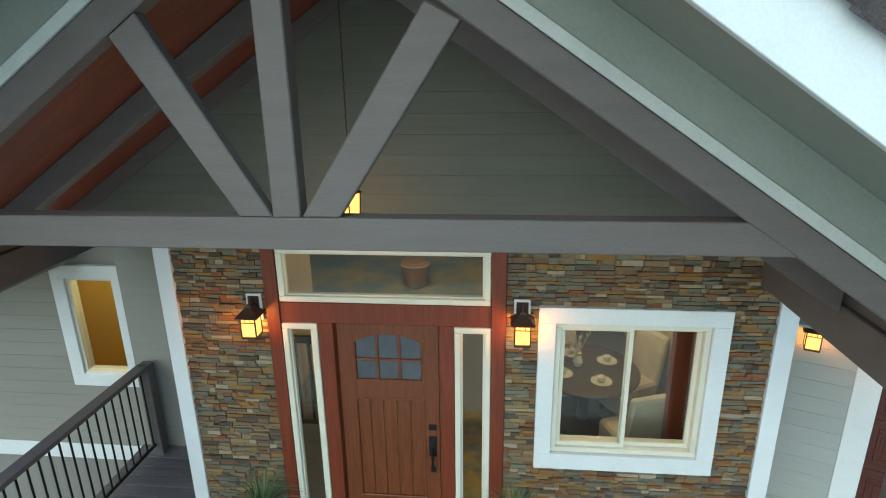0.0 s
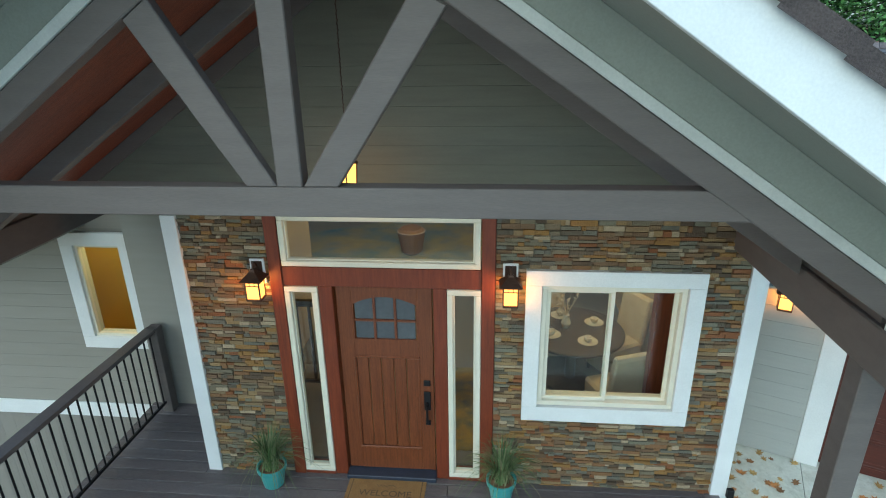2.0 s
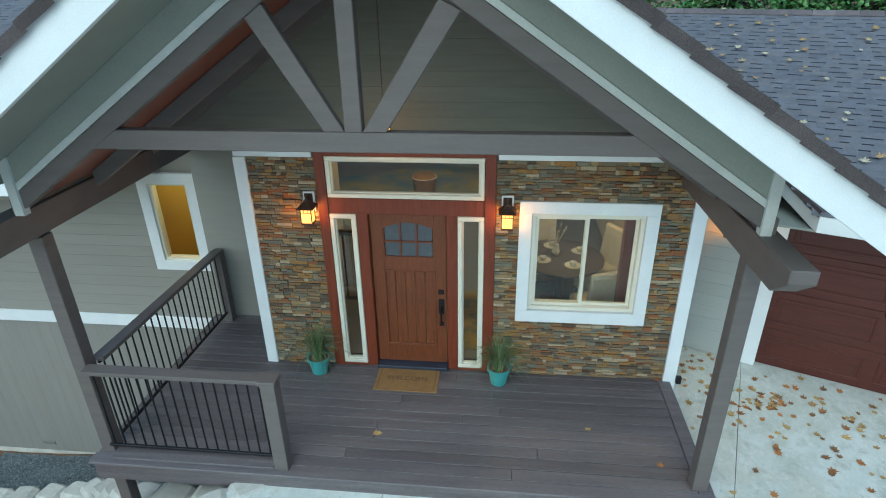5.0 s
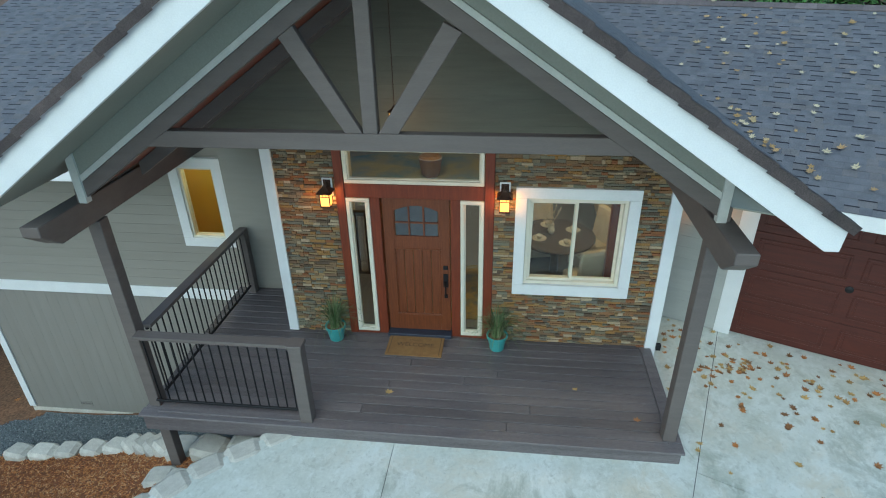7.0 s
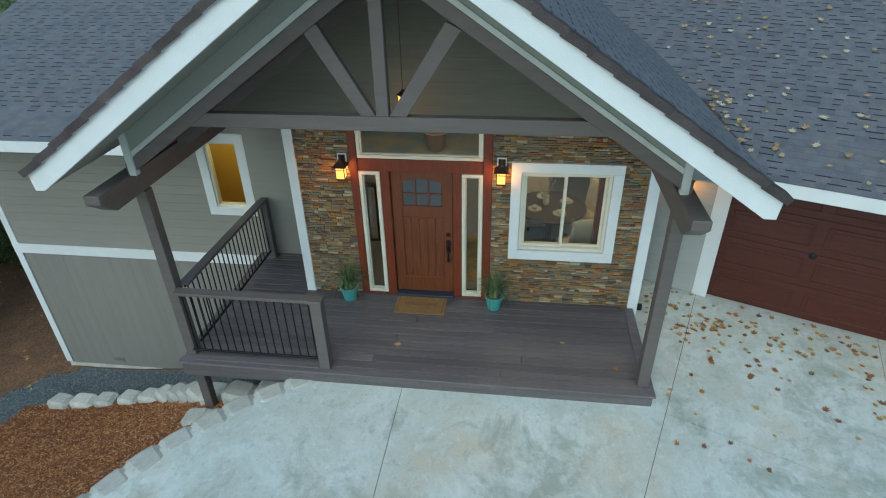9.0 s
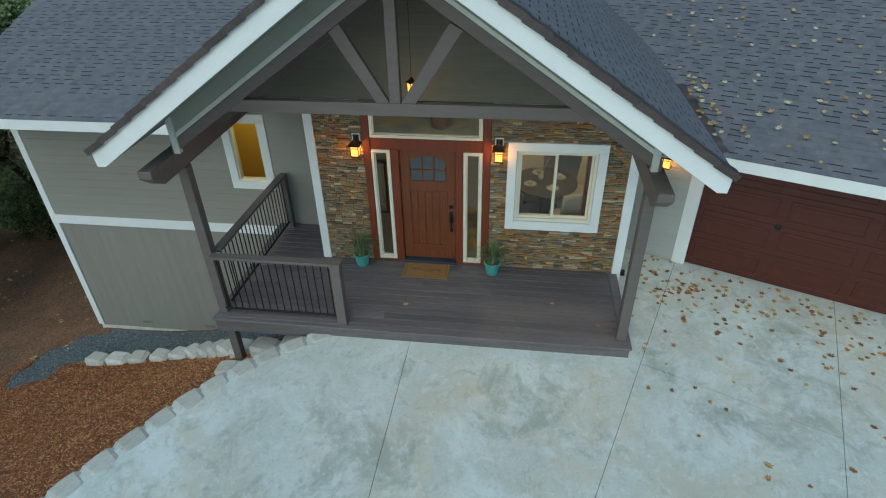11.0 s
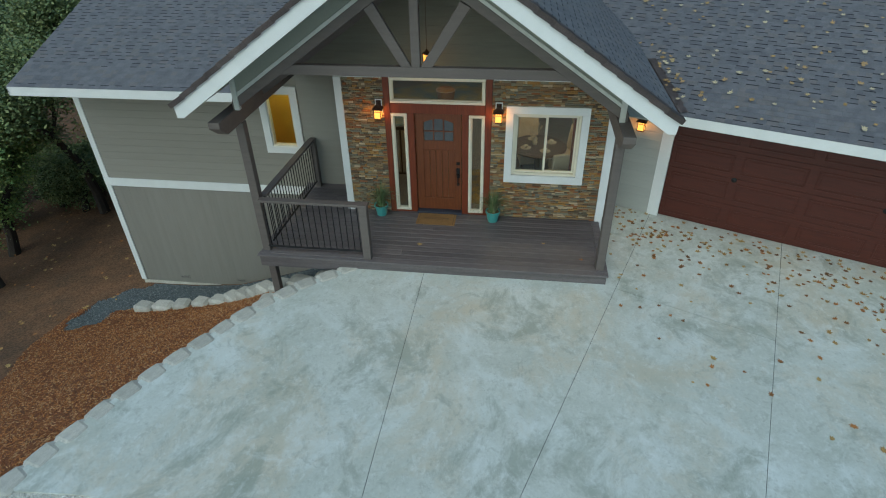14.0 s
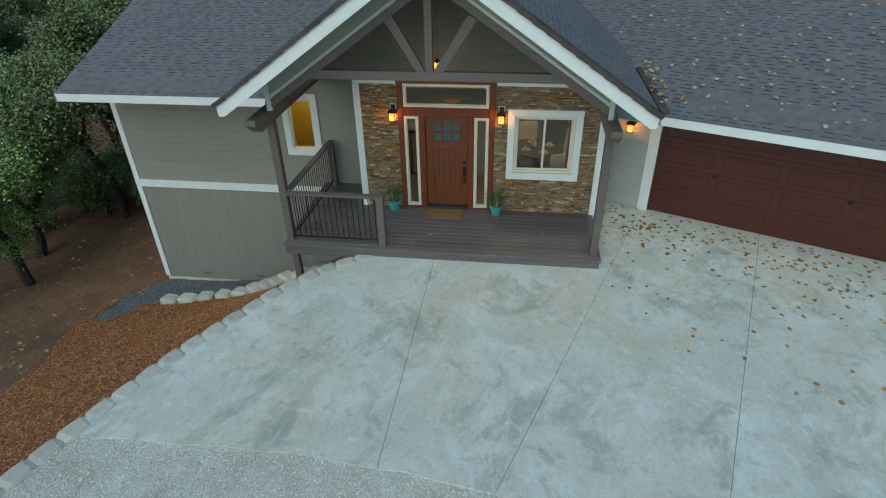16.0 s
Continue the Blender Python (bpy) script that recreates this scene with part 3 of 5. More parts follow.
setting("room_side_back", B(-4.9, 2.6, -0.2, -2.4, 2.7, 2.4), SHADE, "yellow painted back wall of the side room", "wall")

# ---- entry front: stone, door, window ----
SX0, SX1, TOP = -1.74, 3.04, 2.72
DOOR_HOLE, WIN_HOLE = (-0.97, -0.02, 0.99, 2.82), (1.36, 0.88, 2.6, 2.15)


def gable_cut(z):
    """Half-width of the gable wall at z."""
    h = min(2.9, max(0.0, (4.75 - z) / 0.685))
    return (0.05 - h, 0.05 + h)


setting("wall_entry", wall_with_hole(-1.86, 3.17, -0.3, 2.82, [DOOR_HOLE, WIN_HOLE], 0.0, 0.16), MORTAR, "entry wall behind the stone facing", "wall")
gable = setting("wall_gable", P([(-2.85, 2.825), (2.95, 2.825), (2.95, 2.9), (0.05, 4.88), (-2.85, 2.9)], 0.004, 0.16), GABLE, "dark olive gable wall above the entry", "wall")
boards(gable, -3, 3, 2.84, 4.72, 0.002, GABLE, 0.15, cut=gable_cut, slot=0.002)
setting("frieze_board", B(-1.86, -0.03, TOP - 0.02, -0.99, -0.001, 2.83, bevel=0.003), WHITE, "white frieze board above the stone", "trim")
setting("frieze_board", B(1.01, -0.03, TOP - 0.02, 3.17, -0.001, 2.83, bevel=0.003), WHITE, "white frieze board above the stone", "trim")
setting("corner_board", B(-1.86, -0.055, -0.02, -1.725, 0.16, 2.70, bevel=0.003), WHITE, "white corner board beside the stone", "trim")
setting("corner_board", B(3.04, -0.055, -0.15, 3.185, 0.16, 2.70, bevel=0.003), WHITE, "white corner board beside the stone", "trim")
setting("wall_return_west", B(-1.86, 0.16, -0.3, -1.72, 1.0, 2.7), SIDING, "greige return wall", "wall")
setting("wall_return_east", B(3.03, 0.16, -0.3, 3.17, 2.2, 2.7), SIDING, "greige return wall", "wall")


# entry door set
ent = thing("entry_surround", "mahogany-stained entry frame with transom and two sidelights", "door frame", kind="structure")
for a, b in ((-0.97, -0.86), (0.875, 0.99)):
    part("jamb", B(a, -0.04, 0.0, b, 0.14, 2.82, bevel=0.004), MAHOG, ent)
for a, b in ((-0.555, -0.43), (0.455, 0.575)):
    part("mullion", B(a, -0.02, 0.0, b, 0.14, 2.06, bevel=0.004), MAHOG, ent)
part("header", B(-0.86, -0.025, 2.06, 0.875, 0.14, 2.24, bevel=0.004), MAHOG, ent)
part("head", B(-0.86, -0.03, 2.72, 0.875, 0.14, 2.82, bevel=0.004), MAHOG, ent)
for a, b in ((-0.86, -0.555), (0.575, 0.875)):
    part("sill", B(a, -0.03, 0.0, b, 0.14, 0.035, bevel=0.003), MAHOG, ent)
for a, b, c, d, nm in ((-0.86, -0.555, 0.035, 2.055, "sidelight"), (0.575, 0.875, 0.035, 2.055, "sidelight"), (-0.855, 0.87, 2.245, 2.715, "transom")):
    lite = part(nm, F_(a + 0.003, c + 0.003, b - 0.003, d, 0.05, -0.035, 0.05, bevel=0.006), CREAM, ent, "almond frame")
    part("bead", F_(a + 0.053, c + 0.053, b - 0.053, d - 0.05, 0.014, -0.01, 0.04, bevel=0.003), CREAM, lite)
    part("pane", B(a + 0.06, 0.012, c + 0.06, b - 0.06, 0.018, d - 0.06), GLASS, lite).visible_shadow = False
part("threshold", B(-0.43, -0.09, 0.0, 0.455, 0.14, 0.05, bevel=0.006), SILL, ent, "dark blue-grey threshold")

door = thing("front_door", "closed walnut-stained front door with six arched-top lites", "door", kind="structure")
DX0, DX1, DZ0, DZ1 = -0.415, 0.44, 0.06, 2.045
dy0, dy1 = 0.03, 0.075
LX0, LX1, LZ0, LZ1 = -0.27, 0.295, 1.52, 1.945


def arch(x):
    """Top of the lites: a shallow arch."""
    u = (x - (LX0 + LX1) / 2) / ((LX1 - LX0) / 2)
    return LZ1 - 0.075 * u * u


bm = bmesh.new()
box(bm, DX0, dy0, DZ0, DX0 + 0.135, dy1, DZ1, 0.003)
box(bm, DX1 - 0.135, dy0, DZ0, DX1, dy1, DZ1, 0.003)
box(bm, DX0 + 0.135, dy0, DZ0, DX1 - 0.135, dy1, DZ0 + 0.26)
box(bm, DX0 + 0.135, dy0, 1.33, DX1 - 0.135, dy1, LZ0)
n = 12
top = [(LX0 + (LX1 - LX0) * i / n, arch(LX0 + (LX1 - LX0) * i / n)) for i in range(n + 1)]
prism(bm, [(DX0 + 0.135, DZ1), (DX0 + 0.135, LZ0), (LX0, LZ0)] + top + [(LX1, LZ0), (DX1 - 0.135, LZ0), (DX1 - 0.135, DZ1)], dy0, dy1)
part("frame", bm, DOORWOOD, door)
W5 = (DX1 - DX0 - 0.27) / 5
for i in range(5):
    part("plank", B(DX0 + 0.135 + W5 * i + 0.003, dy0 + 0.014, DZ0 + 0.26, DX0 + 0.135 + W5 * (i + 1) - 0.003, dy1 - 0.008, 1.33, bevel=0.006), DOORWOOD, door)
part("moulding", F_(DX0 + 0.12, DZ0 + 0.245, DX1 - 0.12, 1.345, 0.022, dy0 - 0.008, dy0 + 0.012, bevel=0.005), DOORWOOD, door)
for i in (1, 2):
    xm = LX0 + (LX1 - LX0) * i / 3
    part("muntin", B(xm - 0.011, dy0 + 0.002, LZ0, xm + 0.011, dy1, arch(xm) + 0.003, bevel=0.003), DOORWOOD, door)
part("muntin", B(LX0, dy0 + 0.003, 1.695, LX1, dy1, 1.717, bevel=0.003), DOORWOOD, door)
FROST = mat("frosted_lite", (0.085, 0.092, 0.10), (0.055, 0.06, 0.068), 3, 0.18, bump=0.05, grain=30, spec=0.6, fine=0.1)
for i in range(3):
    a, b = LX0 + (LX1 - LX0) * i / 3, LX0 + (LX1 - LX0) * (i + 1) / 3
    part("pane", B(a + 0.011, dy0 + 0.02, LZ0, b - 0.011, dy0 + 0.026, 1.695), FROST, door, "grey glass lite")
    part("pane", P([(a + 0.011, 1.717), (b - 0.011, 1.717)] + [(b - 0.011 - (b - a - 0.022) * k / 5, arch(b - 0.011 - (b - a - 0.022) * k / 5) + 0.004) for k in range(6)], dy0 + 0.02, dy0 + 0.026), FROST, door, "grey arched glass lite")
hs = part("handle_set", B(0.345, dy0 - 0.014, 0.77, 0.41, dy0, 0.98, bevel=0.006), BLACK, door, "black thumb-latch handle set")
bm = bmesh.new()
for p, q in (((0.378, dy0 - 0.01, 0.86), (0.378, dy0 - 0.06, 0.84)), ((0.378, dy0 - 0.06, 0.84), (0.378, dy0 - 0.055, 0.66)), ((0.378, dy0 - 0.055, 0.66), (0.378, dy0 - 0.005, 0.63))):
    rod(bm, p, q, 0.011)
part("grip", bm, BLACK, hs)
part("foot_plate", B(0.355, dy0 - 0.012, 0.6, 0.402, dy0, 0.66, bevel=0.005), BLACK, hs)
part("deadbolt", B(0.345, dy0 - 0.016, 1.04, 0.41, dy0, 1.105, bevel=0.008), BLACK, door, "square black deadbolt plate")

# dining window
w = thing("window_dining", "white-trimmed sliding window with almond vinyl sashes", "window", kind="structure")
part("trim", F_(1.248, 0.77, 2.712, 2.262, 0.135, -0.062, -0.001, wb=0.15), WHITE, w, "wide white casing boards")
part("window_frame", F_(1.385, 0.925, 2.575, 2.125, 0.045, -0.03, 0.1), CREAM, w, "almond vinyl frame")
for a, b, yy in ((1.43, 2.0, 0.0), (1.955, 2.53, 0.03)):
    s = part("sash", F_(a, 0.97, b, 2.08, 0.035, yy, yy + 0.028), CREAM, w)
    part("pane", B(a + 0.034, yy + 0.01, 1.0, b - 0.034, yy + 0.015, 2.046), GLASS, s).visible_shadow = False
part("window_sill", B(1.385, 0.1, 0.90, 2.575, 0.2, 0.93), CREAM, w)


# ---- porch: deck, posts, rails ----
DECK_F, DECK_L, DECK_R = -1.83, -3.06, 3.11
deck = thing("deck", "dark brown composite plank deck on a timber frame", "deck", kind="structure")
part("rim", B(DECK_L + 0.01, DECK_F + 0.012, -0.25, DECK_R - 0.01, DECK_F + 0.05, -0.03, bevel=0.004), DECK, deck, "brown rim board")
part("rim", B(DECK_R - 0.05, DECK_F + 0.05, -0.25, DECK_R - 0.012, 0.0, -0.03, bevel=0.004), DECK, deck, "brown rim board")
part("rim", B(DECK_L + 0.012, DECK_F + 0.05, -0.25, DECK_L + 0.05, 0.98, -0.03, bevel=0.004), DECK, deck, "brown rim board")
for k in range(12):
    jx = DECK_L + 0.4 + k * 0.48
    part("joist", B(jx, DECK_F + 0.05, -0.22, jx + 0.04, 0.0 if jx > -1.9 else 0.98, -0.032), UNDER, deck)
part("under_sheet", B(DECK_L + 0.06, DECK_F + 0.06, -0.031, DECK_R - 0.06, 0.0, -0.0295), UNDER, deck)
part("border_board", B(DECK_L - 0.02, DECK_F - 0.02, -0.028, DECK_R + 0.015, DECK_F + 0.118, 0.0, bevel=0.004), DECK, deck)
part("border_board", B(DECK_R - 0.125, DECK_F + 0.124, -0.028, DECK_R + 0.015, -0.002, 0.001, bevel=0.004), DECK, deck)
y, k = DECK_F + 0.124, 0
while y < 0.97:
    y1 = min(y + 0.138, 0.995)
    if y < -0.02:
        cutx = random.Random(k).uniform(-0.8, 1.6)
        if y1 > -0.004:
            part("deck_board", B(DECK_L, y, -0.028, -1.882, y1, 0.0, bevel=0.004), DECK, deck)
            part("deck_board", B(-1.878, y, -0.028, DECK_R - 0.131, -0.004, 0.0, bevel=0.004), DECK, deck)
        else:
            part("deck_board", B(DECK_L, y, -0.028, cutx - 0.002, y1, 0.0, bevel=0.004), DECK, deck)
            part("deck_board", B(cutx + 0.002, y, -0.028, DECK_R - 0.131, y1, 0.0, bevel=0.004), DECK, deck)
    else:
        part("deck_board", B(DECK_L, y, -0.028, -1.88, y1, 0.0, bevel=0.004), DECK, deck)
    y += 0.1465
    k += 1


def square_post(name, label, x, y, z0, z1, s=0.14, cat="post"):
    ob = part(name, B(x - s / 2, y - s / 2, z0, x + s / 2, y + s / 2, z1, bevel=0.006), TIMBER, None, label)
    return tagged(ob, "", cat, "", "structure")


PY = -1.62
square_post("porch_post", "taupe-painted square porch post", 2.99, PY, 0.0, 2.45)
square_post("porch_post", "taupe-painted square porch post", -2.95, PY, 0.0, 2.45)
square_post("deck_support_post", "taupe post under the raised deck corner", -2.9, PY - 0.05, -1.5, -0.25, 0.13)


def baluster_run(name, label, p, q, n):
    """A railing from p to q on the deck: cap, thin black rails and black balusters."""
    ob = thing(name, label, "railing", kind="structure")
    p, q = Vector((*p, 0)), Vector((*q, 0))
    d = (q - p).normalized()
    side = Vector((-d.y, d.x, 0))
    def bar(w, z0, z1, mat_, nm, lab=""):
        bm = bmesh.new()
        c = [p - side * w / 2, q - side * w / 2, q + side * w / 2, p + side * w / 2]
        prism(bm, [(v.x, v.y) for v in c], z0, z1, "z", 0.004)
        part(nm, bm, mat_, ob, lab)
    bar(0.13, 1.055, 1.1, TIMBER, "cap_rail", "taupe timber cap rail")
    bar(0.028, 1.025, 1.055, BLACK, "top_rail")
    bar(0.028, 0.12, 0.15, BLACK, "bottom_rail")
    bm = bmesh.new()
    rod(bm, (0, 0, 0.14), (0, 0, 1.03), 0.0095)
    me = mesh_of("baluster", bm, BLACK)
    for i in range(n):
        c = p + (q - p) * (i + 0.6) / (n + 0.2)
        piece("baluster", me, ob, (c.x, c.y, 0))
    return ob


baluster_run("railing_front", "porch railing with black balusters and taupe cap", (-2.88, -1.72), (-1.1, -1.72), 16)
baluster_run("railing_side", "porch railing with black balusters and taupe cap", (-2.86, -1.55), (-2.79, 0.86), 21)
for nm, x, y, s in (("railing_post", -1.05, -1.72, 0.14), ("railing_post", -2.78, 0.88, 0.12)):
    ob = part(nm, B(x - s / 2, y - s / 2, 0.0, x + s / 2, y + s / 2, 1.1 if y > 0 else 1.05, bevel=0.005), TIMBER, None, "taupe square railing post")
    tagged(ob, "", "post", "", "structure")
    if y < 0:
        part("post_cap", B(x - 0.085, y - 0.085, 1.052, x + 0.085, y + 0.085, 1.102, bevel=0.006), TIMBER, ob)
sidetrim = part("bottom_board", B(-2.86, -1.79, 0.001, -1.125, -1.65, 0.03, bevel=0.004), DECK, deck)

# ---- porch roof: truss, beams, rafters, gable roof ----
S = 0.685
X0 = 0.05  # the ridge stands a little east of the door


def sloped(bm, sx, x0, x1, zt, zb, y0, y1, bevel=0.0):
    """A member that follows the roof slope on one side (sx is -1 or 1); zt and zb are its heights at the middle."""
    return prism(bm, [(X0 + sx * x0, zt - S * x0), (X0 + sx * x1, zt - S * x1), (X0 + sx * x1, zb - S * x1), (X0 + sx * x0, zb - S * x0)], y0, y1, "y", bevel)


TY0, TY1 = -1.85, -1.74
truss = thing("porch_truss", "taupe-painted timber truss with king post and struts", "roof truss", kind="structure")
for sx in (-1, 1):
    part("top_chord", sloped(bmesh.new(), sx, 0.0, 2.95, 4.876, 4.722, TY0, TY1, 0.006), TIMBER, truss)
for q in ([(-0.088, 3.436), (-0.24, 3.436), (-0.71, 4.2), (-0.58, 4.29)], [(0.043, 3.436), (0.215, 3.436), (0.75, 4.235), (0.605, 4.31)]):
    part("strut", P(q, TY0 + 0.012, TY0 + 0.085, bevel=0.006), TIMBER, truss)
part("king_post", B(-0.086, TY0 + 0.006, 3.436, 0.041, TY0 + 0.11, 4.8, bevel=0.006), TIMBER, truss)
part("tie_beam", P([(-2.0, 3.33), (-2.07, 3.288), (2.15, 3.288), (2.08, 3.34), (1.93, 3.436), (-1.83, 3.436)], TY0 + 0.003, TY1 - 0.003, bevel=0.005), TIMBER, truss)
for sx in (-1, 1):
    ob = setting("rake_trim", sloped(bmesh.new(), sx, 0.0, 2.83, 4.94, 4.878, TY0 - 0.012, TY0 + 0.03, 0.002), TRIM, "pale grey-green trim strip over the truss", "trim")
    setting("rake_trim_end", P([(X0 + sx * 2.83, 2.73), (X0 + sx * 2.91, 2.73), (X0 + sx * 2.91, 5.155 - S * 2.91), (X0 + sx * 2.83, 5.155 - S * 2.83)], TY0 - 0.025, TY0 + 0.05, bevel=0.002), TRIM, "pale trim block at the beam", "trim")
    bm = bmesh.new()
    x0, x1 = sorted((sx * 2.87, sx * 3.05))
    back = 0.0 if sx > 0 else 0.995
    prism(bm, [(-2.41, 2.73), (-2.41, 2.63), (-2.2, 2.47), (back, 2.47), (back, 2.73)], x0, x1, "x", 0.008)
    setting("side_beam", bm, TIMBER, "heavy taupe beam with a chamfered end", "beam")
    setting("beam_frieze", B(min(sx * 2.9, sx * 2.94), TY1, 2.732, max(sx * 2.9, sx * 2.94), back, 2.86), TIMBER, "dark taupe board between beam and porch ceiling", "trim")

for sx in (-1, 1):
    setting("rafter", sloped(bmesh.new(), sx, 0.04, 2.8, 4.758, 4.605, -1.04, -0.92, 0.004), TIMBER, "dark painted porch rafter", "rafter")
    setting("wall_frieze", sloped(bmesh.new(), sx, 0.04, 2.8, 4.758, 4.63, -0.06, -0.0225, 0.003), TIMBER, "dark painted frieze board along the gable wall", "trim")
    setting("porch_ceiling", sloped(bmesh.new(), sx, 0.0, 2.85, 4.778, 4.76, TY1 + 0.003, -0.0005 if sx > 0 else 0.99), REDCEIL, "red-stained plywood porch ceiling", "ceiling")
    setting("gable_panel", sloped(bmesh.new(), sx, 0.0, 2.83, 5.155, 4.9425, TY0, TY0 + 0.03), SOFFIT, "grey-green infill panel above the truss", "gable panel")
    setting("soffit", sloped(bmesh.new(), sx, 0.0, 3.4, 5.175, 5.157, -2.5, 1.6), SOFFIT, "grey-green painted soffit under the gable overhang", "soffit")
    setting("roof_deck", sloped(bmesh.new(), sx, 0.0, 3.43, 5.42, 5.18, -2.5, 9.6), UNDER, "boarded gable roof under the shingles", "roof")
    setting("barge_board", P([(X0, 5.14), (X0 + sx * 3.35, 5.14 - S * 3.35), (X0 + sx * 3.45, 5.14 - S * 3.35), (X0 + sx * 3.47, 5.435 - S * 3.47), (X0, 5.435)], -2.545, -2.502, bevel=0.003), WHITE, "white barge board along the gable", "trim")
    setting("eave_fascia", B(X0 + min(sx * 3.432, sx * 3.457), -2.5, 2.87, X0 + max(sx * 3.432, sx * 3.457), 2.4, 3.04), WHITE, "white eave fascia of the gable roof", "trim")
setting("wall_gable_rear", P([(-3.4, 2.5), (3.4, 2.5), (0, 4.98)], 9.3, 9.45), SIDING, "rear gable wall", "wall")


# ---- shingles ----
def shingle_block(v, f, o, ux, uy, un, u, w, vv, h, thick, lift):
    """One tab: a thin wedge, thick at its lower edge."""
    b = len(v)
    for a, c, t in ((u, vv, lift), (u + w, vv, lift), (u + w, vv + h, lift * 0.2), (u, vv + h, lift * 0.2)):
        v.append(tuple(o + ux * a + uy * c + un * (t + thick)))
    for a, c in ((u, vv), (u + w, vv)):
        v.append(tuple(o + ux * a + uy * c))
    f += [(b, b + 1, b + 2, b + 3), (b + 4, b + 5, b + 1, b), (b + 4, b, b + 3), (b + 5, b + 2, b + 1)]


def shingles(name, origin, ux, uy, length, height, label, parent, keep=None, singles=None, step=0.118):
    """Courses of tabs over a roof plane; keep(u, v) trims it; singles(u, v) picks those that stay loose pieces."""
    o, ux, uy = Vector(origin), Vector(ux).normalized(), Vector(uy).normalized()
    un = ux.cross(uy)
    if un.z < 0:
        un = -un
    v, f, bands = [], [], []
    rng = random.Random(len(label))
    count, row = 0, 0
    vv, raised = 0.0, False
    while vv < height - 0.02:
        u = -rng.uniform(0, 0.3)
        while u < length:
            w = rng.choice((0.09, 0.11, 0.14, 0.17, 0.2))
            if keep is None or keep(u + w / 2, vv + step / 2):
                a, b = max(u, 0.0), min(u + w - 0.001, length)
                raised = not raised
                thick = 0.0027 if raised else 0.002
                if b - a > 0.02:
                    if singles and count < 150 and singles(u, vv):
                        pv, pf = [], []
                        shingle_block(pv, pf, o, ux, uy, un, a, b - a, vv, step * 1.12, thick, 0.004)
                        me = bpy.data.meshes.new("shingle")
                        me.from_pydata(pv, [], pf)
                        me.materials.append(SHINGLE_ONE)
                        new("shingle", me).parent = parent
                        count += 1
                    else:
                        shingle_block(v, f, o, ux, uy, un, a, b - a, vv, step * 1.12, thick, 0.0022)
                        # paint a dark dash as shade along the edge of the next course up
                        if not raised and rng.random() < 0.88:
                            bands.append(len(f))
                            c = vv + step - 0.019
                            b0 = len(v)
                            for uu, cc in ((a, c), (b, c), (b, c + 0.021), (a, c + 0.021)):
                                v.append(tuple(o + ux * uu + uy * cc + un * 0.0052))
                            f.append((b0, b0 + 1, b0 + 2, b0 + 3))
            u += w
        vv += step
    me = bpy.data.meshes.new(name)
    me.from_pydata(v, [], f)
    me.materials.append(SHINGLE)
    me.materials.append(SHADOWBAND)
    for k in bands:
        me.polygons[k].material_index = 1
    ob = new(name, me)
    ob.parent = parent
    tagged(ob, "", "", "", "stuff")


# gable roof
for sx in (-1, 1):
    roof = thing("roof_gable", "steep gable roof of grey asphalt shingles over the porch", "roof", kind="structure")
    shingles("shingle_field", (X0 + sx * 3.49, -2.55, 5.436 - S * 3.49), (0, 1, 0), (-sx, 0, S), 12.15, 4.24, "gable roof shingles " + ("east" if sx > 0 else "w"), roof)
    # overlapping cap pieces folded over the rake edge
    run = Vector((-sx, 0, S)).normalized()
    up = Vector((sx * S, 0, 1)).normalized()
    k, s = 0, -0.03
    while s < 4.2:
        L = 0.30
        bm = bmesh.new()
        a = Vector((X0 + sx * 3.49, -2.56, 5.443 - S * 3.49)) + run * s
        ln = run * L
        lift0, lift1 = up * 0.022, up * 0.006
        out, back, down = Vector((0, -0.02, 0)), Vector((0, 0.15, 0)), up * -0.05
        ring0 = [a + lift0 + back, a + lift0, a + lift0 + out * 0.9, a + out + down]
        ring1 = [q + ln + (lift1 - lift0) for q in ring0]
        v0, v1 = [bm.verts.new(q) for q in ring0], [bm.verts.new(q) for q in ring1]
        for i in range(3):
            bm.faces.new((v0[i], v0[i + 1], v1[i + 1], v1[i]))
        bmesh.ops.solidify(bm, geom=bm.faces[:], thickness=0.009)
        part("cap_shingle", bm, CAP, roof)
        s += 0.262
        k += 1

# wing roof
RS = 0.36
wr = thing("roof_wing", "low-slope grey asphalt shingle roof of the wing", "roof", kind="structure")
EY, EZ, RY = 0.1, 2.34, 5.2
part("roof_deck", P([(EY, EZ - 0.03), (RY, EZ + RS * (RY - EY) - 0.03), (RY, EZ + RS * (RY - EY) - 0.2), (EY + 0.02, EZ - 0.2)], -8.55, -3.62, "x"), UNDER, wr)
part("roof_deck", P([(1.6, EZ + RS * 1.5 - 0.03), (RY, EZ + RS * (RY - EY) - 0.03), (RY, EZ + RS * (RY - EY) - 0.2), (1.6, EZ + RS * 1.5 - 0.2)], -3.62, 2.2, "x"), UNDER, wr)
part("roof_deck", P([(RY, EZ + RS * (RY - EY) - 0.03), (10.0, EZ - 0.03), (10.0, EZ - 0.2), (RY, EZ + RS * (RY - EY) - 0.2)], -8.55, 2.2, "x"), UNDER, wr)
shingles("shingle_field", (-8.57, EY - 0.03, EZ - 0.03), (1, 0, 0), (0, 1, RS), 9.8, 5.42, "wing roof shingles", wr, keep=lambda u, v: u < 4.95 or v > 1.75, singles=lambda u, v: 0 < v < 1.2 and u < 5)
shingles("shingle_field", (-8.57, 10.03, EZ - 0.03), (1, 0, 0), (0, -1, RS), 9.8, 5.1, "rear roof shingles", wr)
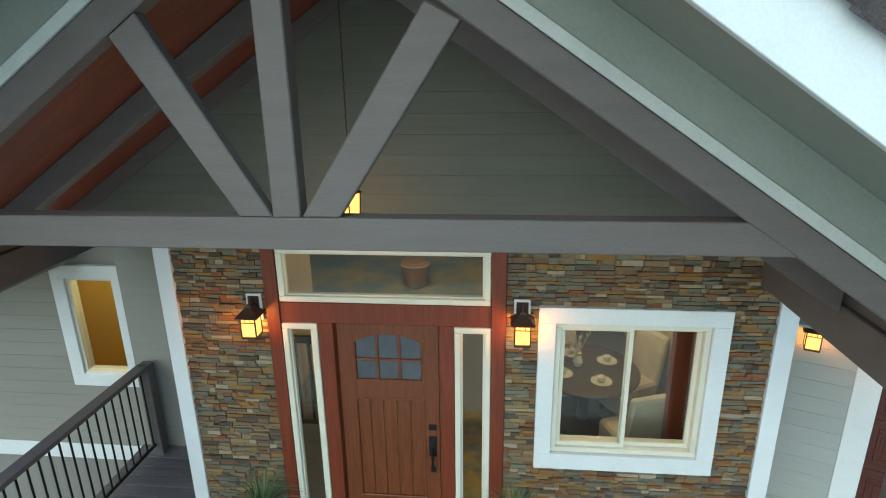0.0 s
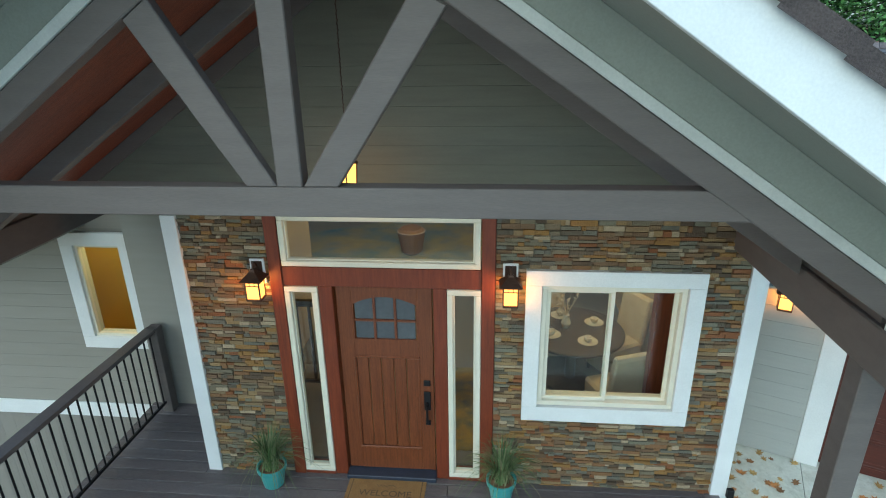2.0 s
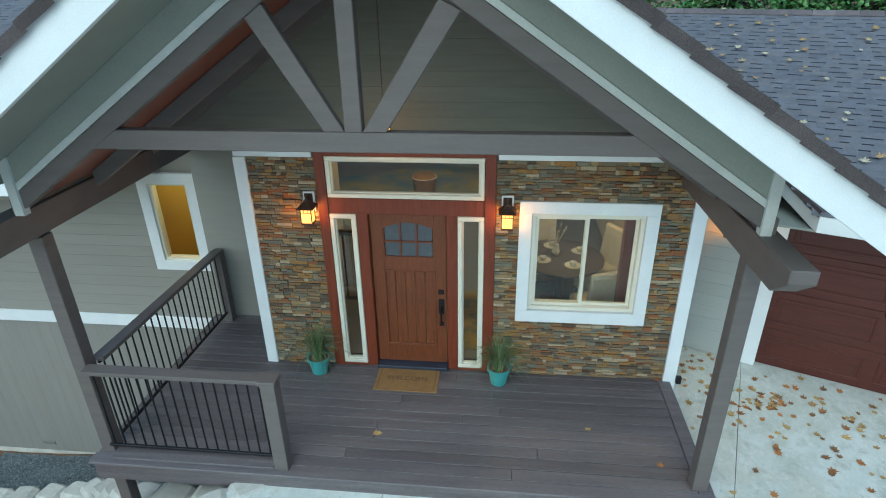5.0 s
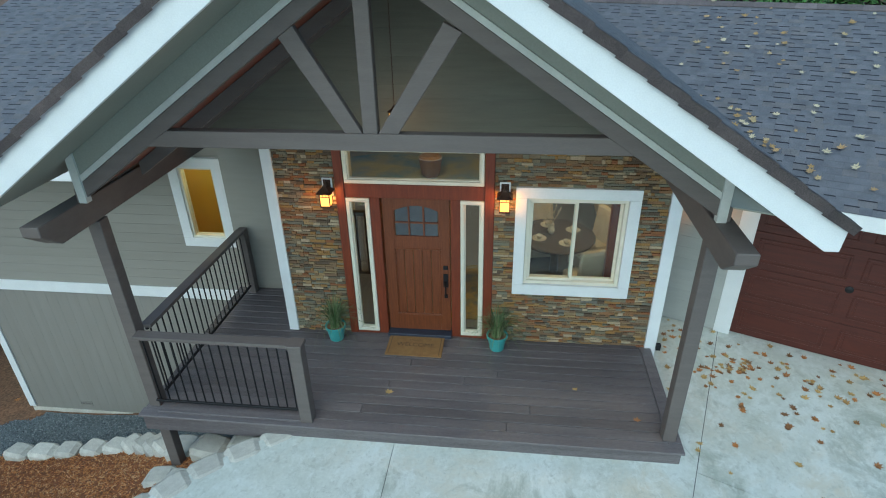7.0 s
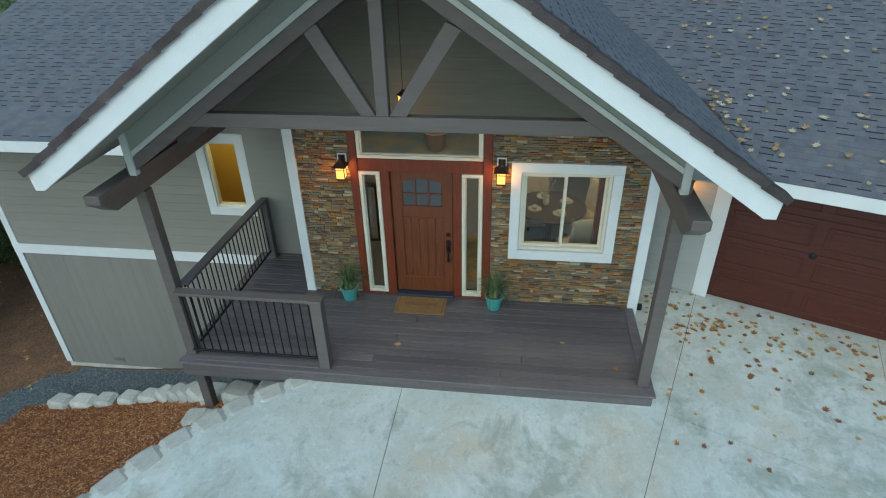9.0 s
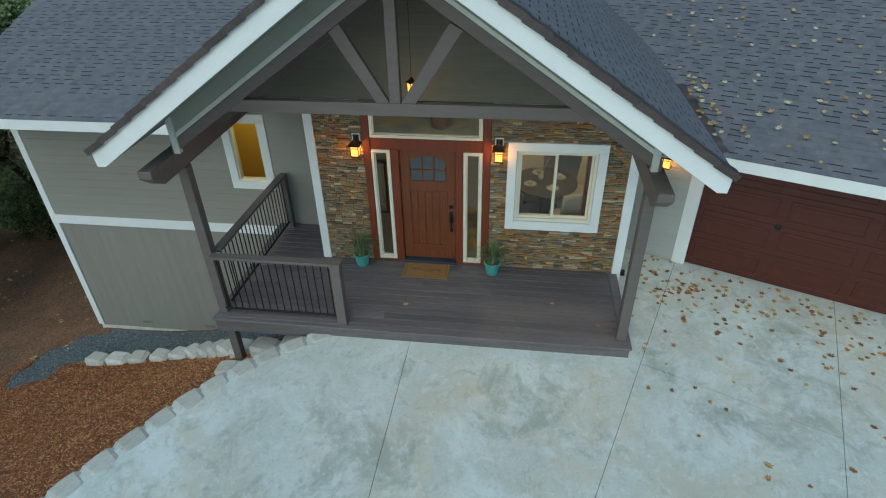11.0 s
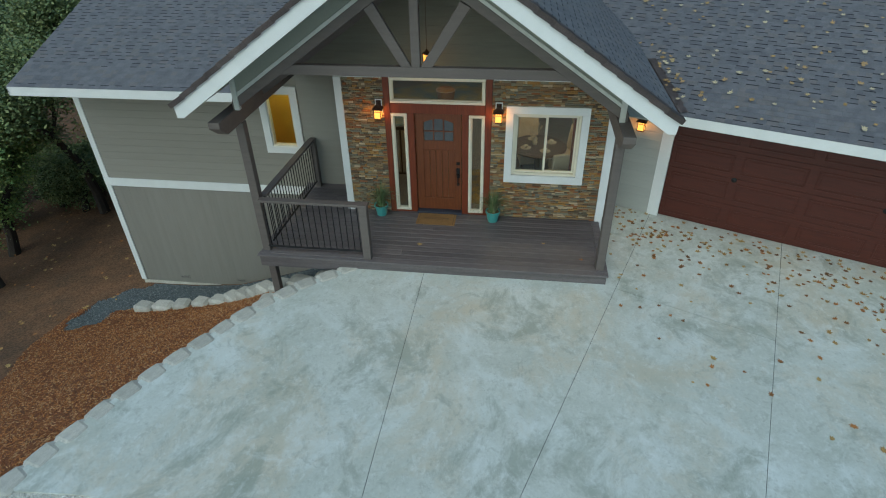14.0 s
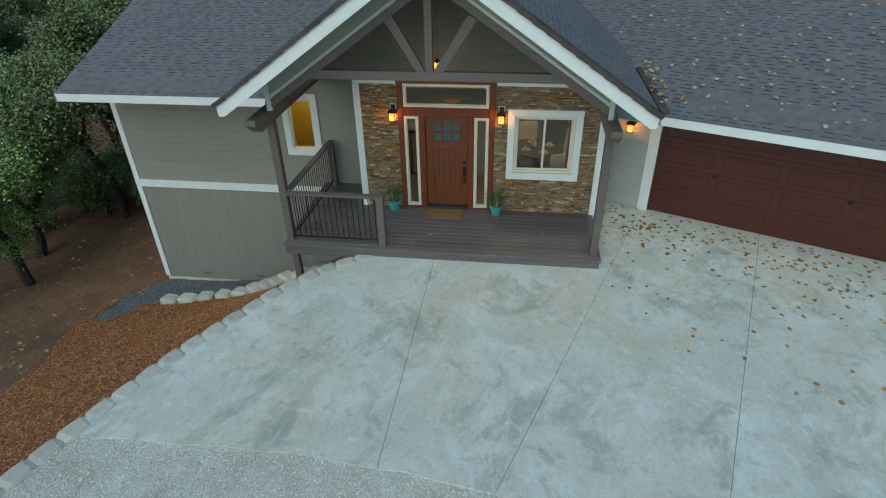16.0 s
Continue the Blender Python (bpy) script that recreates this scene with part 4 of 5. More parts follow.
setting("eave_fascia", B(-8.57, EY - 0.03, EZ - 0.21, -3.65, EY - 0.003, EZ - 0.035, bevel=0.003), WHITE, "white eave fascia of the wing", "trim")
setting("rake_fascia", P([(EY - 0.03, EZ - 0.04), (RY, EZ + RS * (RY - EY) - 0.04), (RY, EZ + RS * (RY - EY) - 0.24), (EY - 0.03, EZ - 0.21)], -8.575, -8.5525, "x"), WHITE, "white rake fascia of the wing", "trim")
setting("eave_soffit", B(-8.55, EY, EZ - 0.22, -3.65, WING_Y, EZ - 0.2), SOFFIT, "painted eave soffit of the wing", "soffit")

# ---- garage, turned towards the drive ----
GM = pose(4.13, 0.75, 0, 0, 0, -23)
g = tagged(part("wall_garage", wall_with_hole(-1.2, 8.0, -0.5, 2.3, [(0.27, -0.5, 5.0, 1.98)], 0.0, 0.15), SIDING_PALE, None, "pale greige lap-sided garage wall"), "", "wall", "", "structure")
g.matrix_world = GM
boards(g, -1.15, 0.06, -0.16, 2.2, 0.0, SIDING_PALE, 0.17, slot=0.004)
for nm, bm, lab in (("garage_trim", B(0.06, -0.03, -0.19, 0.27, 0.1, 2.0, bevel=0.004), "white garage door casing"), ("garage_trim", B(5.0, -0.03, -0.19, 5.25, 0.1, 2.0, bevel=0.004), "white garage door casing"), ("garage_trim", B(0.0, -0.03, 2.0, 5.25, 0.1, 2.2, bevel=0.004), "white garage door head casing")):
    setting(nm, bm, WHITE, lab, "trim", GM)
gd = thing("garage_door", "closed dark red-brown wood-look sectional garage door", "garage door", GM, kind="structure")
for r in range(4):
    z0, z1 = -0.18 + 0.54 * r, -0.18 + 0.54 * (r + 1) - 0.004
    sec = part("section", B(0.27, 0.055, z0, 5.0, 0.095, z1, bevel=0.003), GARAGE, gd)
    for c in range(4):
        u0 = 0.27 + 1.1825 * c
        part("panel_frame", F_(u0 + 0.07, z0 + 0.09, u0 + 1.11, z1 - 0.09, 0.03, 0.047, 0.056, bevel=0.005), GARAGE, sec)
        part("panel", B(u0 + 0.13, 0.05, z0 + 0.15, u0 + 1.05, 0.056, z1 - 0.15, bevel=0.004), GARAGE, sec)
for u in (1.4525, 3.8175):
    bm = bmesh.new()
    turned(bm, [(0.05, 0.0), (0.05, 0.008), (0.035, 0.014), (0.02, 0.02)], 12)
    bmesh.ops.rotate(bm, verts=bm.verts, cent=(0, 0, 0), matrix=Matrix.Rotation(radians(90), 3, "X"))
    bmesh.ops.translate(bm, verts=bm.verts, vec=(u, 0.055, 0.87))
    part("ring_pull", bm, BLACK, gd, "round black ring pull")
gr = thing("roof_garage", "grey asphalt shingle garage roof strewn with leaves", "roof", GM, kind="structure")
VE, VR = -1.05, 3.25
ZR = EZ + RS * (VR - VE)
VC = 0.2  # above this line the porch gable covers the west end


def west_edge(v):
    """Where the garage roof ends beside the porch gable."""
    return 0.42 - 0.71 * (v - VE)


bm = bmesh.new()
ring = [(west_edge(VE), VE), (9.0, VE), (9.0, VR), (-3.4, VR), (-3.4, VC), (west_edge(VC), VC)]
lo, hi = ([bm.verts.new((u, v, EZ + RS * (v - VE) - d)) for u, v in ring] for d in (0.2, 0.03))
bm.faces.new(lo[::-1])
bm.faces.new(hi)
for i in range(6):
    bm.faces.new((lo[i], lo[(i + 1) % 6], hi[(i + 1) % 6], hi[i]))
part("roof_deck", bm, UNDER, gr)
part("roof_deck", P([(VR, ZR - 0.03), (7.6, EZ - 0.03), (7.6, EZ - 0.2), (VR, ZR - 0.2)], -3.4, 9.0, "x"), UNDER, gr)
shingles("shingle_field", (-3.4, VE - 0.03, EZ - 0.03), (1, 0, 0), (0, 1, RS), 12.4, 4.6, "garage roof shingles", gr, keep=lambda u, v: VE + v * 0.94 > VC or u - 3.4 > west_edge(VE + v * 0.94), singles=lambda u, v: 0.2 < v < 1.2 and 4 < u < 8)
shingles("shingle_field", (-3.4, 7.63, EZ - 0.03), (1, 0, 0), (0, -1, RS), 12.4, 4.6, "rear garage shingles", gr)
for k in range(42):
    u = -3.4 + 0.29 * k
    part("ridge_cap", P([(VR - 0.14, ZR - 0.05), (VR, ZR + 0.012), (VR + 0.14, ZR - 0.05), (VR + 0.14, ZR - 0.06), (VR - 0.14, ZR - 0.06)], u, u + 0.285, "x"), CAP, gr)
d = Vector((west_edge(VC) - west_edge(VE), VC - VE, RS * (VC - VE)))
side = Vector((d.y, -d.x, 0)).normalized()
for k in range(7):
    a = Vector((west_edge(VE), VE, EZ)) + d * (k / 7.0)
    bm = bmesh.new()
    ring0 = [a + side * 0.15 + Vector((0, 0, 0.016)), a - side * 0.02 + Vector((0, 0, 0.02)), a - side * 0.035 + Vector((0, 0, -0.05))]
    v0, v1 = [bm.verts.new(q) for q in ring0], [bm.verts.new(q + d * 0.155 - Vector((0, 0, 0.008))) for q in ring0]
    for i in range(2):
        bm.faces.new((v0[i], v0[i + 1], v1[i + 1], v1[i]))
    bmesh.ops.solidify(bm, geom=bm.faces[:], thickness=0.009)
    part("cap_shingle", bm, CAP, gr)
bm = bmesh.new()
a, b = Vector((west_edge(VE), VE, EZ)) - side * 0.004, Vector((west_edge(VE), VE, EZ)) + d - side * 0.004
q = [bm.verts.new(p + o) for o in (Vector((0, 0, 0)), -side * 0.022) for p in (a + Vector((0, 0, -0.035)), b + Vector((0, 0, -0.035)), b + Vector((0, 0, -0.2)), a + Vector((0, 0, -0.2)))]
for f in ((0, 1, 2, 3), (7, 6, 5, 4), (0, 4, 5, 1), (1, 5, 6, 2), (2, 6, 7, 3), (3, 7, 4, 0)):
    bm.faces.new([q[i] for i in f])
setting("garage_rake_fascia", bm, WHITE, "white rake fascia where the garage roof meets the porch gable", "trim", GM)
setting("garage_fascia", B(0.4, VE - 0.03, EZ - 0.2, 9.0, VE - 0.003, EZ - 0.035, bevel=0.003), WHITE, "white garage eave fascia", "trim", GM)
setting("garage_soffit", B(-1.0, VE, EZ - 0.21, 9.0, 0.0, EZ - 0.19), SOFFIT, "painted garage soffit", "soffit", GM)
setting("wall_garage_side", B(7.85, 0.15, -0.5, 8.0, 6.6, 2.3), SIDING, "greige garage side wall", "wall", GM)
setting("wall_garage_back", B(-1.2, 6.6, -0.5, 8.0, 6.75, 2.3), SIDING, "greige garage rear wall", "wall", GM)
setting("garage_floor", B(-1.0, 0.1, -0.3, 7.9, 6.6, -0.185), CONCRETE, "concrete garage floor", "floor", GM)

# ---- rooms behind the glass ----
setting("floor_room", B(-1.7, 0.16, -0.1, 3.0, 8.6, FLOOR), HALLFLOOR, "pale greige plank floor inside", "floor")
setting("wall_room_back", B(-1.7, 8.6, -0.1, 3.0, 8.7, 2.9), PLASTER, "warm painted inner wall", "wall")
setting("ceiling_room", B(-1.7, 0.16, 2.84, 3.0, 8.6, 2.9), PLASTER, "warm painted ceiling", "ceiling")
setting("wall_room_west", B(-1.72, 1.0, -0.1, -1.62, 3.0, 2.9), PLASTER, "warm painted inner wall", "wall")
setting("wall_hall_south", B(-5.5, 2.9, -0.1, -1.72, 3.0, 2.9), PLASTER, "warm painted inner wall", "wall")
setting("wall_hall_west", B(-5.6, 3.0, -0.1, -5.5, 8.6, 2.9), PLASTER, "warm painted inner wall", "wall")
setting("wall_hall_back", B(-5.5, 8.6, -0.1, -1.7, 8.7, 2.9), PLASTER, "warm painted inner wall", "wall")
setting("floor_hall", B(-5.5, 3.0, -0.1, -1.7, 8.6, FLOOR), HALLFLOOR, "pale greige plank floor inside", "floor")
setting("ceiling_hall", B(-5.5, 3.0, 2.84, -1.7, 8.6, 2.9), PLASTER, "warm painted ceiling", "ceiling")
setting("wall_room_east", B(2.92, 0.17, -0.1, 3.02, 8.6, 2.9), PLASTER, "warm painted inner wall", "wall")


# ---- lanterns ----
def lantern(name, label, m, group=""):
    """A craftsman wall lantern: white block, back plate, curved arm, pitched cap, amber glass in a bar frame."""
    ob = thing(name, label, "wall lantern", m, group)
    part("mount_block", B(-0.075, -0.022, -0.13, 0.075, 0.0, 0.14, bevel=0.004), WHITE, ob, "white mounting block")
    part("back_plate", B(-0.055, -0.036, -0.11, 0.055, -0.0225, 0.12, bevel=0.006), BRONZE, ob)
    bm = bmesh.new()
    pts = [(0, -0.03, 0.06), (0, -0.07, 0.12), (0, -0.12, 0.125), (0, -0.135, 0.06)]
    for p, q in zip(pts, pts[1:]):
        rod(bm, p, q, 0.011)
    part("arm", bm, BRONZE, ob)
    bm = bmesh.new()
    c = -0.135
    for (w0, z0), (w1, z1) in (((0.105, -0.035), (0.11, -0.022)), ((0.11, -0.022), (0.03, 0.055)), ((0.03, 0.055), (0.02, 0.075))):
        a = [bm.verts.new((sx * w0, c + sy * w0, z0)) for sx, sy in ((-1, -1), (1, -1), (1, 1), (-1, 1))]
        b = [bm.verts.new((sx * w1, c + sy * w1, z1)) for sx, sy in ((-1, -1), (1, -1), (1, 1), (-1, 1))]
        for i in range(4):
            bm.faces.new((a[i], a[(i + 1) % 4], b[(i + 1) % 4], b[i]))
        bm.faces.new(b)
        bm.faces.new(a[::-1])
    part("cap", bm, BRONZE, ob)
    glass = part("glass", B(-0.066, c - 0.066, -0.225, 0.066, c + 0.066, -0.042), LAMPGLASS, ob, "glowing amber glass")
    for sx in (-1, 1):
        for sy in (-1, 1):
            part("corner_bar", B(sx * 0.07 - 0.006, c + sy * 0.07 - 0.006, -0.235, sx * 0.07 + 0.006, c + sy * 0.07 + 0.006, -0.035), BRONZE, ob)
    bm = bmesh.new()
    for z in (-0.238,):
        ring = 0.0735
        for q in ((-ring, c - ring, ring, c - ring + 0.008), (-ring, c + ring - 0.008, ring, c + ring), (-ring, c - ring + 0.008, -ring + 0.008, c + ring - 0.008), (ring - 0.008, c - ring + 0.008, ring, c + ring - 0.008)):
            box(bm, q[0], q[1], z, q[2], q[3], z + 0.008)
    part("bottom_bars", bm, BRONZE, ob)
    part("cross_bar", B(-0.0735, c - 0.0735, -0.088, 0.0735, c - 0.0665, -0.08), BRONZE, ob)
    for sx in (-0.025, 0.025):
        part("mullion_bar", B(sx - 0.003, c - 0.0735, -0.08, sx + 0.003, c - 0.0675, -0.04), BRONZE, ob)
    part("base", B(-0.075, c - 0.075, -0.25, 0.075, c + 0.075, -0.239, bevel=0.003), BRONZE, ob)
    L = new("lantern_light", bpy.data.lights.new("lantern_light", "POINT"))
    glass.visible_shadow = False
    L.data.energy, L.data.color, L.data.shadow_soft_size = 4.8, (1.0, 0.33, 0.07), 0.05
    L.location, L.parent = (0, c, -0.13), ob
    return ob


lantern("wall_lantern", "lit dark bronze craftsman lantern with amber glass on the stone", pose(-1.06, -0.035, 2.2) @ Matrix.Scale(0.85, 4), "entry lanterns")
lantern("wall_lantern", "lit dark bronze craftsman lantern with amber glass on the stone", pose(1.115, -0.035, 2.2) @ Matrix.Scale(0.85, 4), "entry lanterns")
lantern("wall_lantern", "lit dark bronze craftsman lantern on the siding by the garage", GM @ pose(-0.33, -0.028, 1.78) @ Matrix.Scale(0.85, 4), "entry lanterns")

pend = thing("pendant_lantern", "small lit amber lantern hanging on a thin dark chain", "pendant lamp", pose(-0.07, -0.54, 3.15))
bm = bmesh.new()
for k in range(46):
    z = 0.17 + 0.0295 * k
    d = (0.006, 0, 0) if k % 2 else (0, 0.006, 0)
    rod(bm, (-d[0], -d[1], z), (d[0], d[1], z + 0.034), 0.0035, 5)
part("chain", bm, BRONZE, pend)
part("cap", turned(bmesh.new(), [(0.075, 0.115), (0.078, 0.125), (0.03, 0.16), (0.012, 0.19)], 4), BRONZE, pend)
part("glass", turned(bmesh.new(), [(0.05, -0.06), (0.06, 0.112)], 4), LAMPGLASS, pend, "glowing amber glass")
part("base", turned(bmesh.new(), [(0.058, -0.075), (0.06, -0.0605)], 4), BRONZE, pend)
for k in range(4):
    a = math.pi / 2 * k
    part("corner_bar", rod(bmesh.new(), (0.055 * math.cos(a), 0.055 * math.sin(a), -0.07), (0.066 * math.cos(a), 0.066 * math.sin(a), 0.12), 0.005, 6), BRONZE, pend)
L = new("pendant_light", bpy.data.lights.new("pendant_light", "POINT"))
L.data.energy, L.data.color, L.data.shadow_soft_size = 2.5, (1.0, 0.45, 0.13), 0.04
L.location, L.parent = (0, 0, -0.13), pend


# ---- potted grasses ----
def grass_pot(label, m, seed, lean):
    rng = random.Random(seed)
    ob = thing("potted_grass", label, "potted plant", m, "entry planters")
    part("pot", turned(bmesh.new(), [(0.085, 0.0), (0.095, 0.01), (0.125, 0.19), (0.14, 0.192), (0.142, 0.235), (0.13, 0.237), (0.118, 0.2)], 24), TEAL, ob, "teal glazed flower pot")
    part("soil", turned(bmesh.new(), [(0.12, 0.19), (0.118, 0.212)], 16), EARTH, ob)
    v, f = [], []
    for k in range(230):
        a, r0 = rng.uniform(0, 6.28), rng.uniform(0, 0.08)
        L_, out = rng.uniform(0.38, 0.74), rng.uniform(0.05, 0.46) * (1.2 if rng.random() < 0.2 else 0.8)
        w = rng.uniform(0.004, 0.0075)
        dx, dy = math.cos(a), math.sin(a)
        b = len(v)
        for i in range(6):
            t = i / 5
            r = r0 + out * t ** 1.7
            z = 0.2 + L_ * (t - 0.42 * t ** 3 * (out / 0.2))
            ww = w * (1 - t * 0.9)
            x, y = dx * r + lean[0] * t * t, dy * r + lean[1] * t * t
            v += [(x - dy * ww, y + dx * ww, z), (x + dy * ww, y - dx * ww, z)]
        for i in range(5):
            f.append((b + 2 * i, b + 2 * i + 1, b + 2 * i + 3, b + 2 * i + 2))
    me = bpy.data.meshes.new("blades")
    me.from_pydata(v, [], f)
    me.materials.append(GRASSY)
    o = new("blades", me)
    o.parent = ob
    tagged(o, "arching grey-green grass blades", "", "", "stuff")


grass_pot("arching green grass in a teal pot beside the door", pose(-1.13, -0.2, 0.0), 5, (0.05, -0.03))
grass_pot("wide arching grass in a teal pot by the window", pose(1.08, -0.23, 0.0), 9, (0.02, -0.05))

# ---- door mat ----
mt = thing("door_mat", "tan coir welcome mat with a dark printed border", "door mat", pose(-0.02, -0.27, 0.0, 0, 0, -0.5))
part("mat", B(-0.38, -0.23, 0.0, 0.38, 0.23, 0.014, bevel=0.004), COIR, mt)
for a in ((-0.345, -0.2, -0.337, 0.2), (0.337, -0.2, 0.345, 0.2), (-0.337, 0.192, 0.337, 0.2)):
    part("border_line", B(a[0], a[1], 0.0142, a[2], a[3], 0.0152), COIRDARK, mt)
cu = bpy.data.curves.new("lettering", "FONT")
cu.body, cu.size, cu.align_x, cu.align_y, cu.extrude = "WELCOME", 0.105, "CENTER", "CENTER", 0.0006
tmp = new("lettering_source", cu)
me = bpy.data.meshes.new_from_object(tmp)
bpy.data.objects.remove(tmp)
me.materials.clear()
me.materials.append(COIRDARK)
o = new("lettering", me)
o.location, o.parent = (0, 0.0, 0.0152), mt
bm = bmesh.new()
for sy in (1,):
    for k in range(7):
        u = (k - 3) * 0.028
        rod(bm, (u - 0.012, sy * (0.1 + 0.012 * math.cos(k * 1.3)), 0.0148), (u + 0.012, sy * (0.1 - 0.014 * math.cos(k * 2.1)), 0.0148), 0.003, 5)
part("scroll", bm, COIRDARK, mt)

# ---- deck-side outlet ----
part("cover", B(-0.03, -0.05, -0.05, 0.03, 0.0, 0.05, bevel=0.006), BLACK, thing("hose_bib", "small black fitting at the foot of the white corner board", "fitting", pose(3.21, -0.05, 0.05)))

# ---- furniture behind the glass ----
tb = thing("dining_table", "round dark wood dining table laid with cups and saucers", "table", pose(1.93, 1.66, FLOOR))
part("tabletop", turned(bmesh.new(), [(0.55, 0.70), (0.6, 0.715), (0.6, 0.74), (0.585, 0.75)], 32), FLOORWOOD, tb)
part("pedestal", turned(bmesh.new(), [(0.3, 0.0), (0.28, 0.03), (0.07, 0.1), (0.06, 0.5), (0.12, 0.7)], 16), FLOORWOOD, tb)
for cx, cy in ((1.81, 1.98), (2.2, 1.82), (2.06, 1.36), (1.66, 1.5)):
    pl = tagged(new("cup_and_saucer"), "cream china cup on a saucer", "cup", "place settings")
    pl.location = (cx, cy, FLOOR + 0.75)
    part("saucer", turned(bmesh.new(), [(0.05, 0.0), (0.11, 0.012), (0.115, 0.016), (0.045, 0.008)], 20), CHINA, pl)
    part("cup", turned(bmesh.new(), [(0.025, 0.012), (0.04, 0.03), (0.048, 0.068), (0.044, 0.068), (0.03, 0.035)], 18), CHINA, pl)
vs = thing("flower_vase", "small vase of pale dried flowers on the table", "vase", pose(1.85, 1.7, FLOOR + 0.75))
part("vase", turned(bmesh.new(), [(0.04, 0.0), (0.06, 0.06), (0.03, 0.14), (0.04, 0.17)], 16), CHINA, vs)
bm = bmesh.new()
rng = random.Random(4)
for k in range(26):
    p = (rng.uniform(-0.14, 0.14), rng.uniform(-0.14, 0.14), rng.uniform(0.25, 0.42))
    rod(bm, (0, 0, 0.15), p, 0.002, 4)
    rod(bm, p, (p[0] + rng.uniform(-0.03, 0.03), p[1] + rng.uniform(-0.03, 0.03), p[2] + 0.03), 0.012, 5, 0.004)
part("stems", bm, FABRIC, vs)


def parson_chair(m, label):
    ob = thing("dining_chair", label, "chair", m, "chairs round the table")
    part("seat", B(-0.23, -0.24, 0.3, 0.23, 0.24, 0.48, bevel=0.03), FABRIC, ob)
    bm = bmesh.new()
    prism(bm, [(0.18, 0.42), (0.26, 0.42), (0.36, 1.0), (0.33, 1.04), (0.27, 1.02)], -0.23, 0.23, "x", 0.02)
    part("backrest", bm, FABRIC, ob)
    part("skirt", B(-0.225, -0.235, 0.08, 0.225, 0.235, 0.3, bevel=0.01), FABRIC, ob)
    for sx in (-0.2, 0.2):
        for sy in (-0.21, 0.21):
            part("leg", B(sx - 0.02, sy - 0.02, 0.0, sx + 0.02, sy + 0.02, 0.08), FLOORWOOD, ob)


parson_chair(pose(2.3, 0.95, FLOOR, 0, 0, 200), "cream upholstered dining chair near the window")
parson_chair(pose(2.5, 1.95, FLOOR, 0, 0, 300), "cream upholstered dining chair by the dark upright")
parson_chair(pose(1.75, 2.35, FLOOR, 0, 0, 10), "cream upholstered dining chair behind the table")
parson_chair(pose(1.2, 1.45, FLOOR, 0, 0, 95), "cream upholstered dining chair beside the hall")
# plain upright in the mahogany colour, just behind the dining window
o = part("room_upright", B(2.5, 0.5, FLOOR, 2.66, 0.62, 2.84, bevel=0.004), MAHOG, None, "dark red-brown upright inside the window")
tagged(o, "", "post", "", "structure")
o = part("area_rug", B(-1.9, -1.5, 0.0, 1.9, 1.5, 0.012), RUGBLUE, None, "blue and gold patterned area rug in the hall")
o.matrix_world = pose(-0.9, 6.4, FLOOR, 0, 0, 28)
tagged(o, "", "rug")
o = part("hall_rug", B(0.4, 0.35, FLOOR, 1.0, 1.9, FLOOR + 0.012), RUG, None, "gold and green patterned hall rug")
tagged(o, "", "rug")
bn = thing("stair_newel_rail", "dark wooden stair rail in the hall", "railing", pose(-1.35, 1.3, FLOOR))
part("rail", B(0.0, -0.03, 1.15, 0.75, 0.03, 1.22), FLOORWOOD, bn)
part("rail", B(0.0, -0.02, 0.12, 0.75, 0.02, 0.16), FLOORWOOD, bn)
for k in range(5):
    part("baluster", B(0.05 + 0.15 * k, -0.015, 0.16, 0.08 + 0.15 * k, 0.015, 1.15), FLOORWOOD, bn)
part("newel", B(0.72, -0.045, 0.0, 0.81, 0.045, 1.3, bevel=0.005), FLOORWOOD, bn)
cv = thing("wall_canvas", "large blue and gold abstract canvas on the hall wall", "painting", pose(0.1, 8.56, 1.9))
part("canvas", B(-0.9, -0.03, -0.7, 0.9, 0.03, 0.7), BLUEPAINT, cv)

pf = thing("floor_pouf", "amber upholstered round pouf on the hall floor", "pouf", pose(-0.6, 5.9, FLOOR + 0.012))
part("cushion", turned(bmesh.new(), [(0.14, 0.0), (0.2, 0.05), (0.24, 0.25), (0.27, 0.46), (0.2, 0.52)], 20), AMBER, pf)
part("piping", turned(bmesh.new(), [(0.262, 0.45), (0.278, 0.46), (0.262, 0.47)], 20), FABRIC, pf)

# ---- fallen leaves ----
def leaf_litter(name, label, spots, material, size):
    """Lobed, curled leaves lying flat, all in one mesh."""
    rng = random.Random(len(name))
    v, f = [], []
    for m in spots:
        s = size * rng.uniform(0.65, 1.35)
        turn, curl = rng.uniform(0, 6.28), rng.uniform(0.1, 0.45)
        b = len(v)
        v.append(tuple(m @ Vector((0, 0, 0.004))))
        n = 14
        for i in range(n):
            a = 2 * math.pi * i / n + turn
            r = s * (1.0 if i % 2 == 0 else 0.55) * rng.uniform(0.8, 1.15)
            v.append(tuple(m @ Vector((r * math.cos(a), 0.8 * r * math.sin(a), 0.003 + curl * r * r / s * rng.uniform(0.4, 1.2)))))
        f += [(b, b + 1 + i, b + 1 + (i + 1) % n) for i in range(n)]
    me = bpy.data.meshes.new(name)
    me.from_pydata(v, [], f)
    me.materials.append(material)
    return tagged(new(name, me), label, "leaves", "", "stuff")


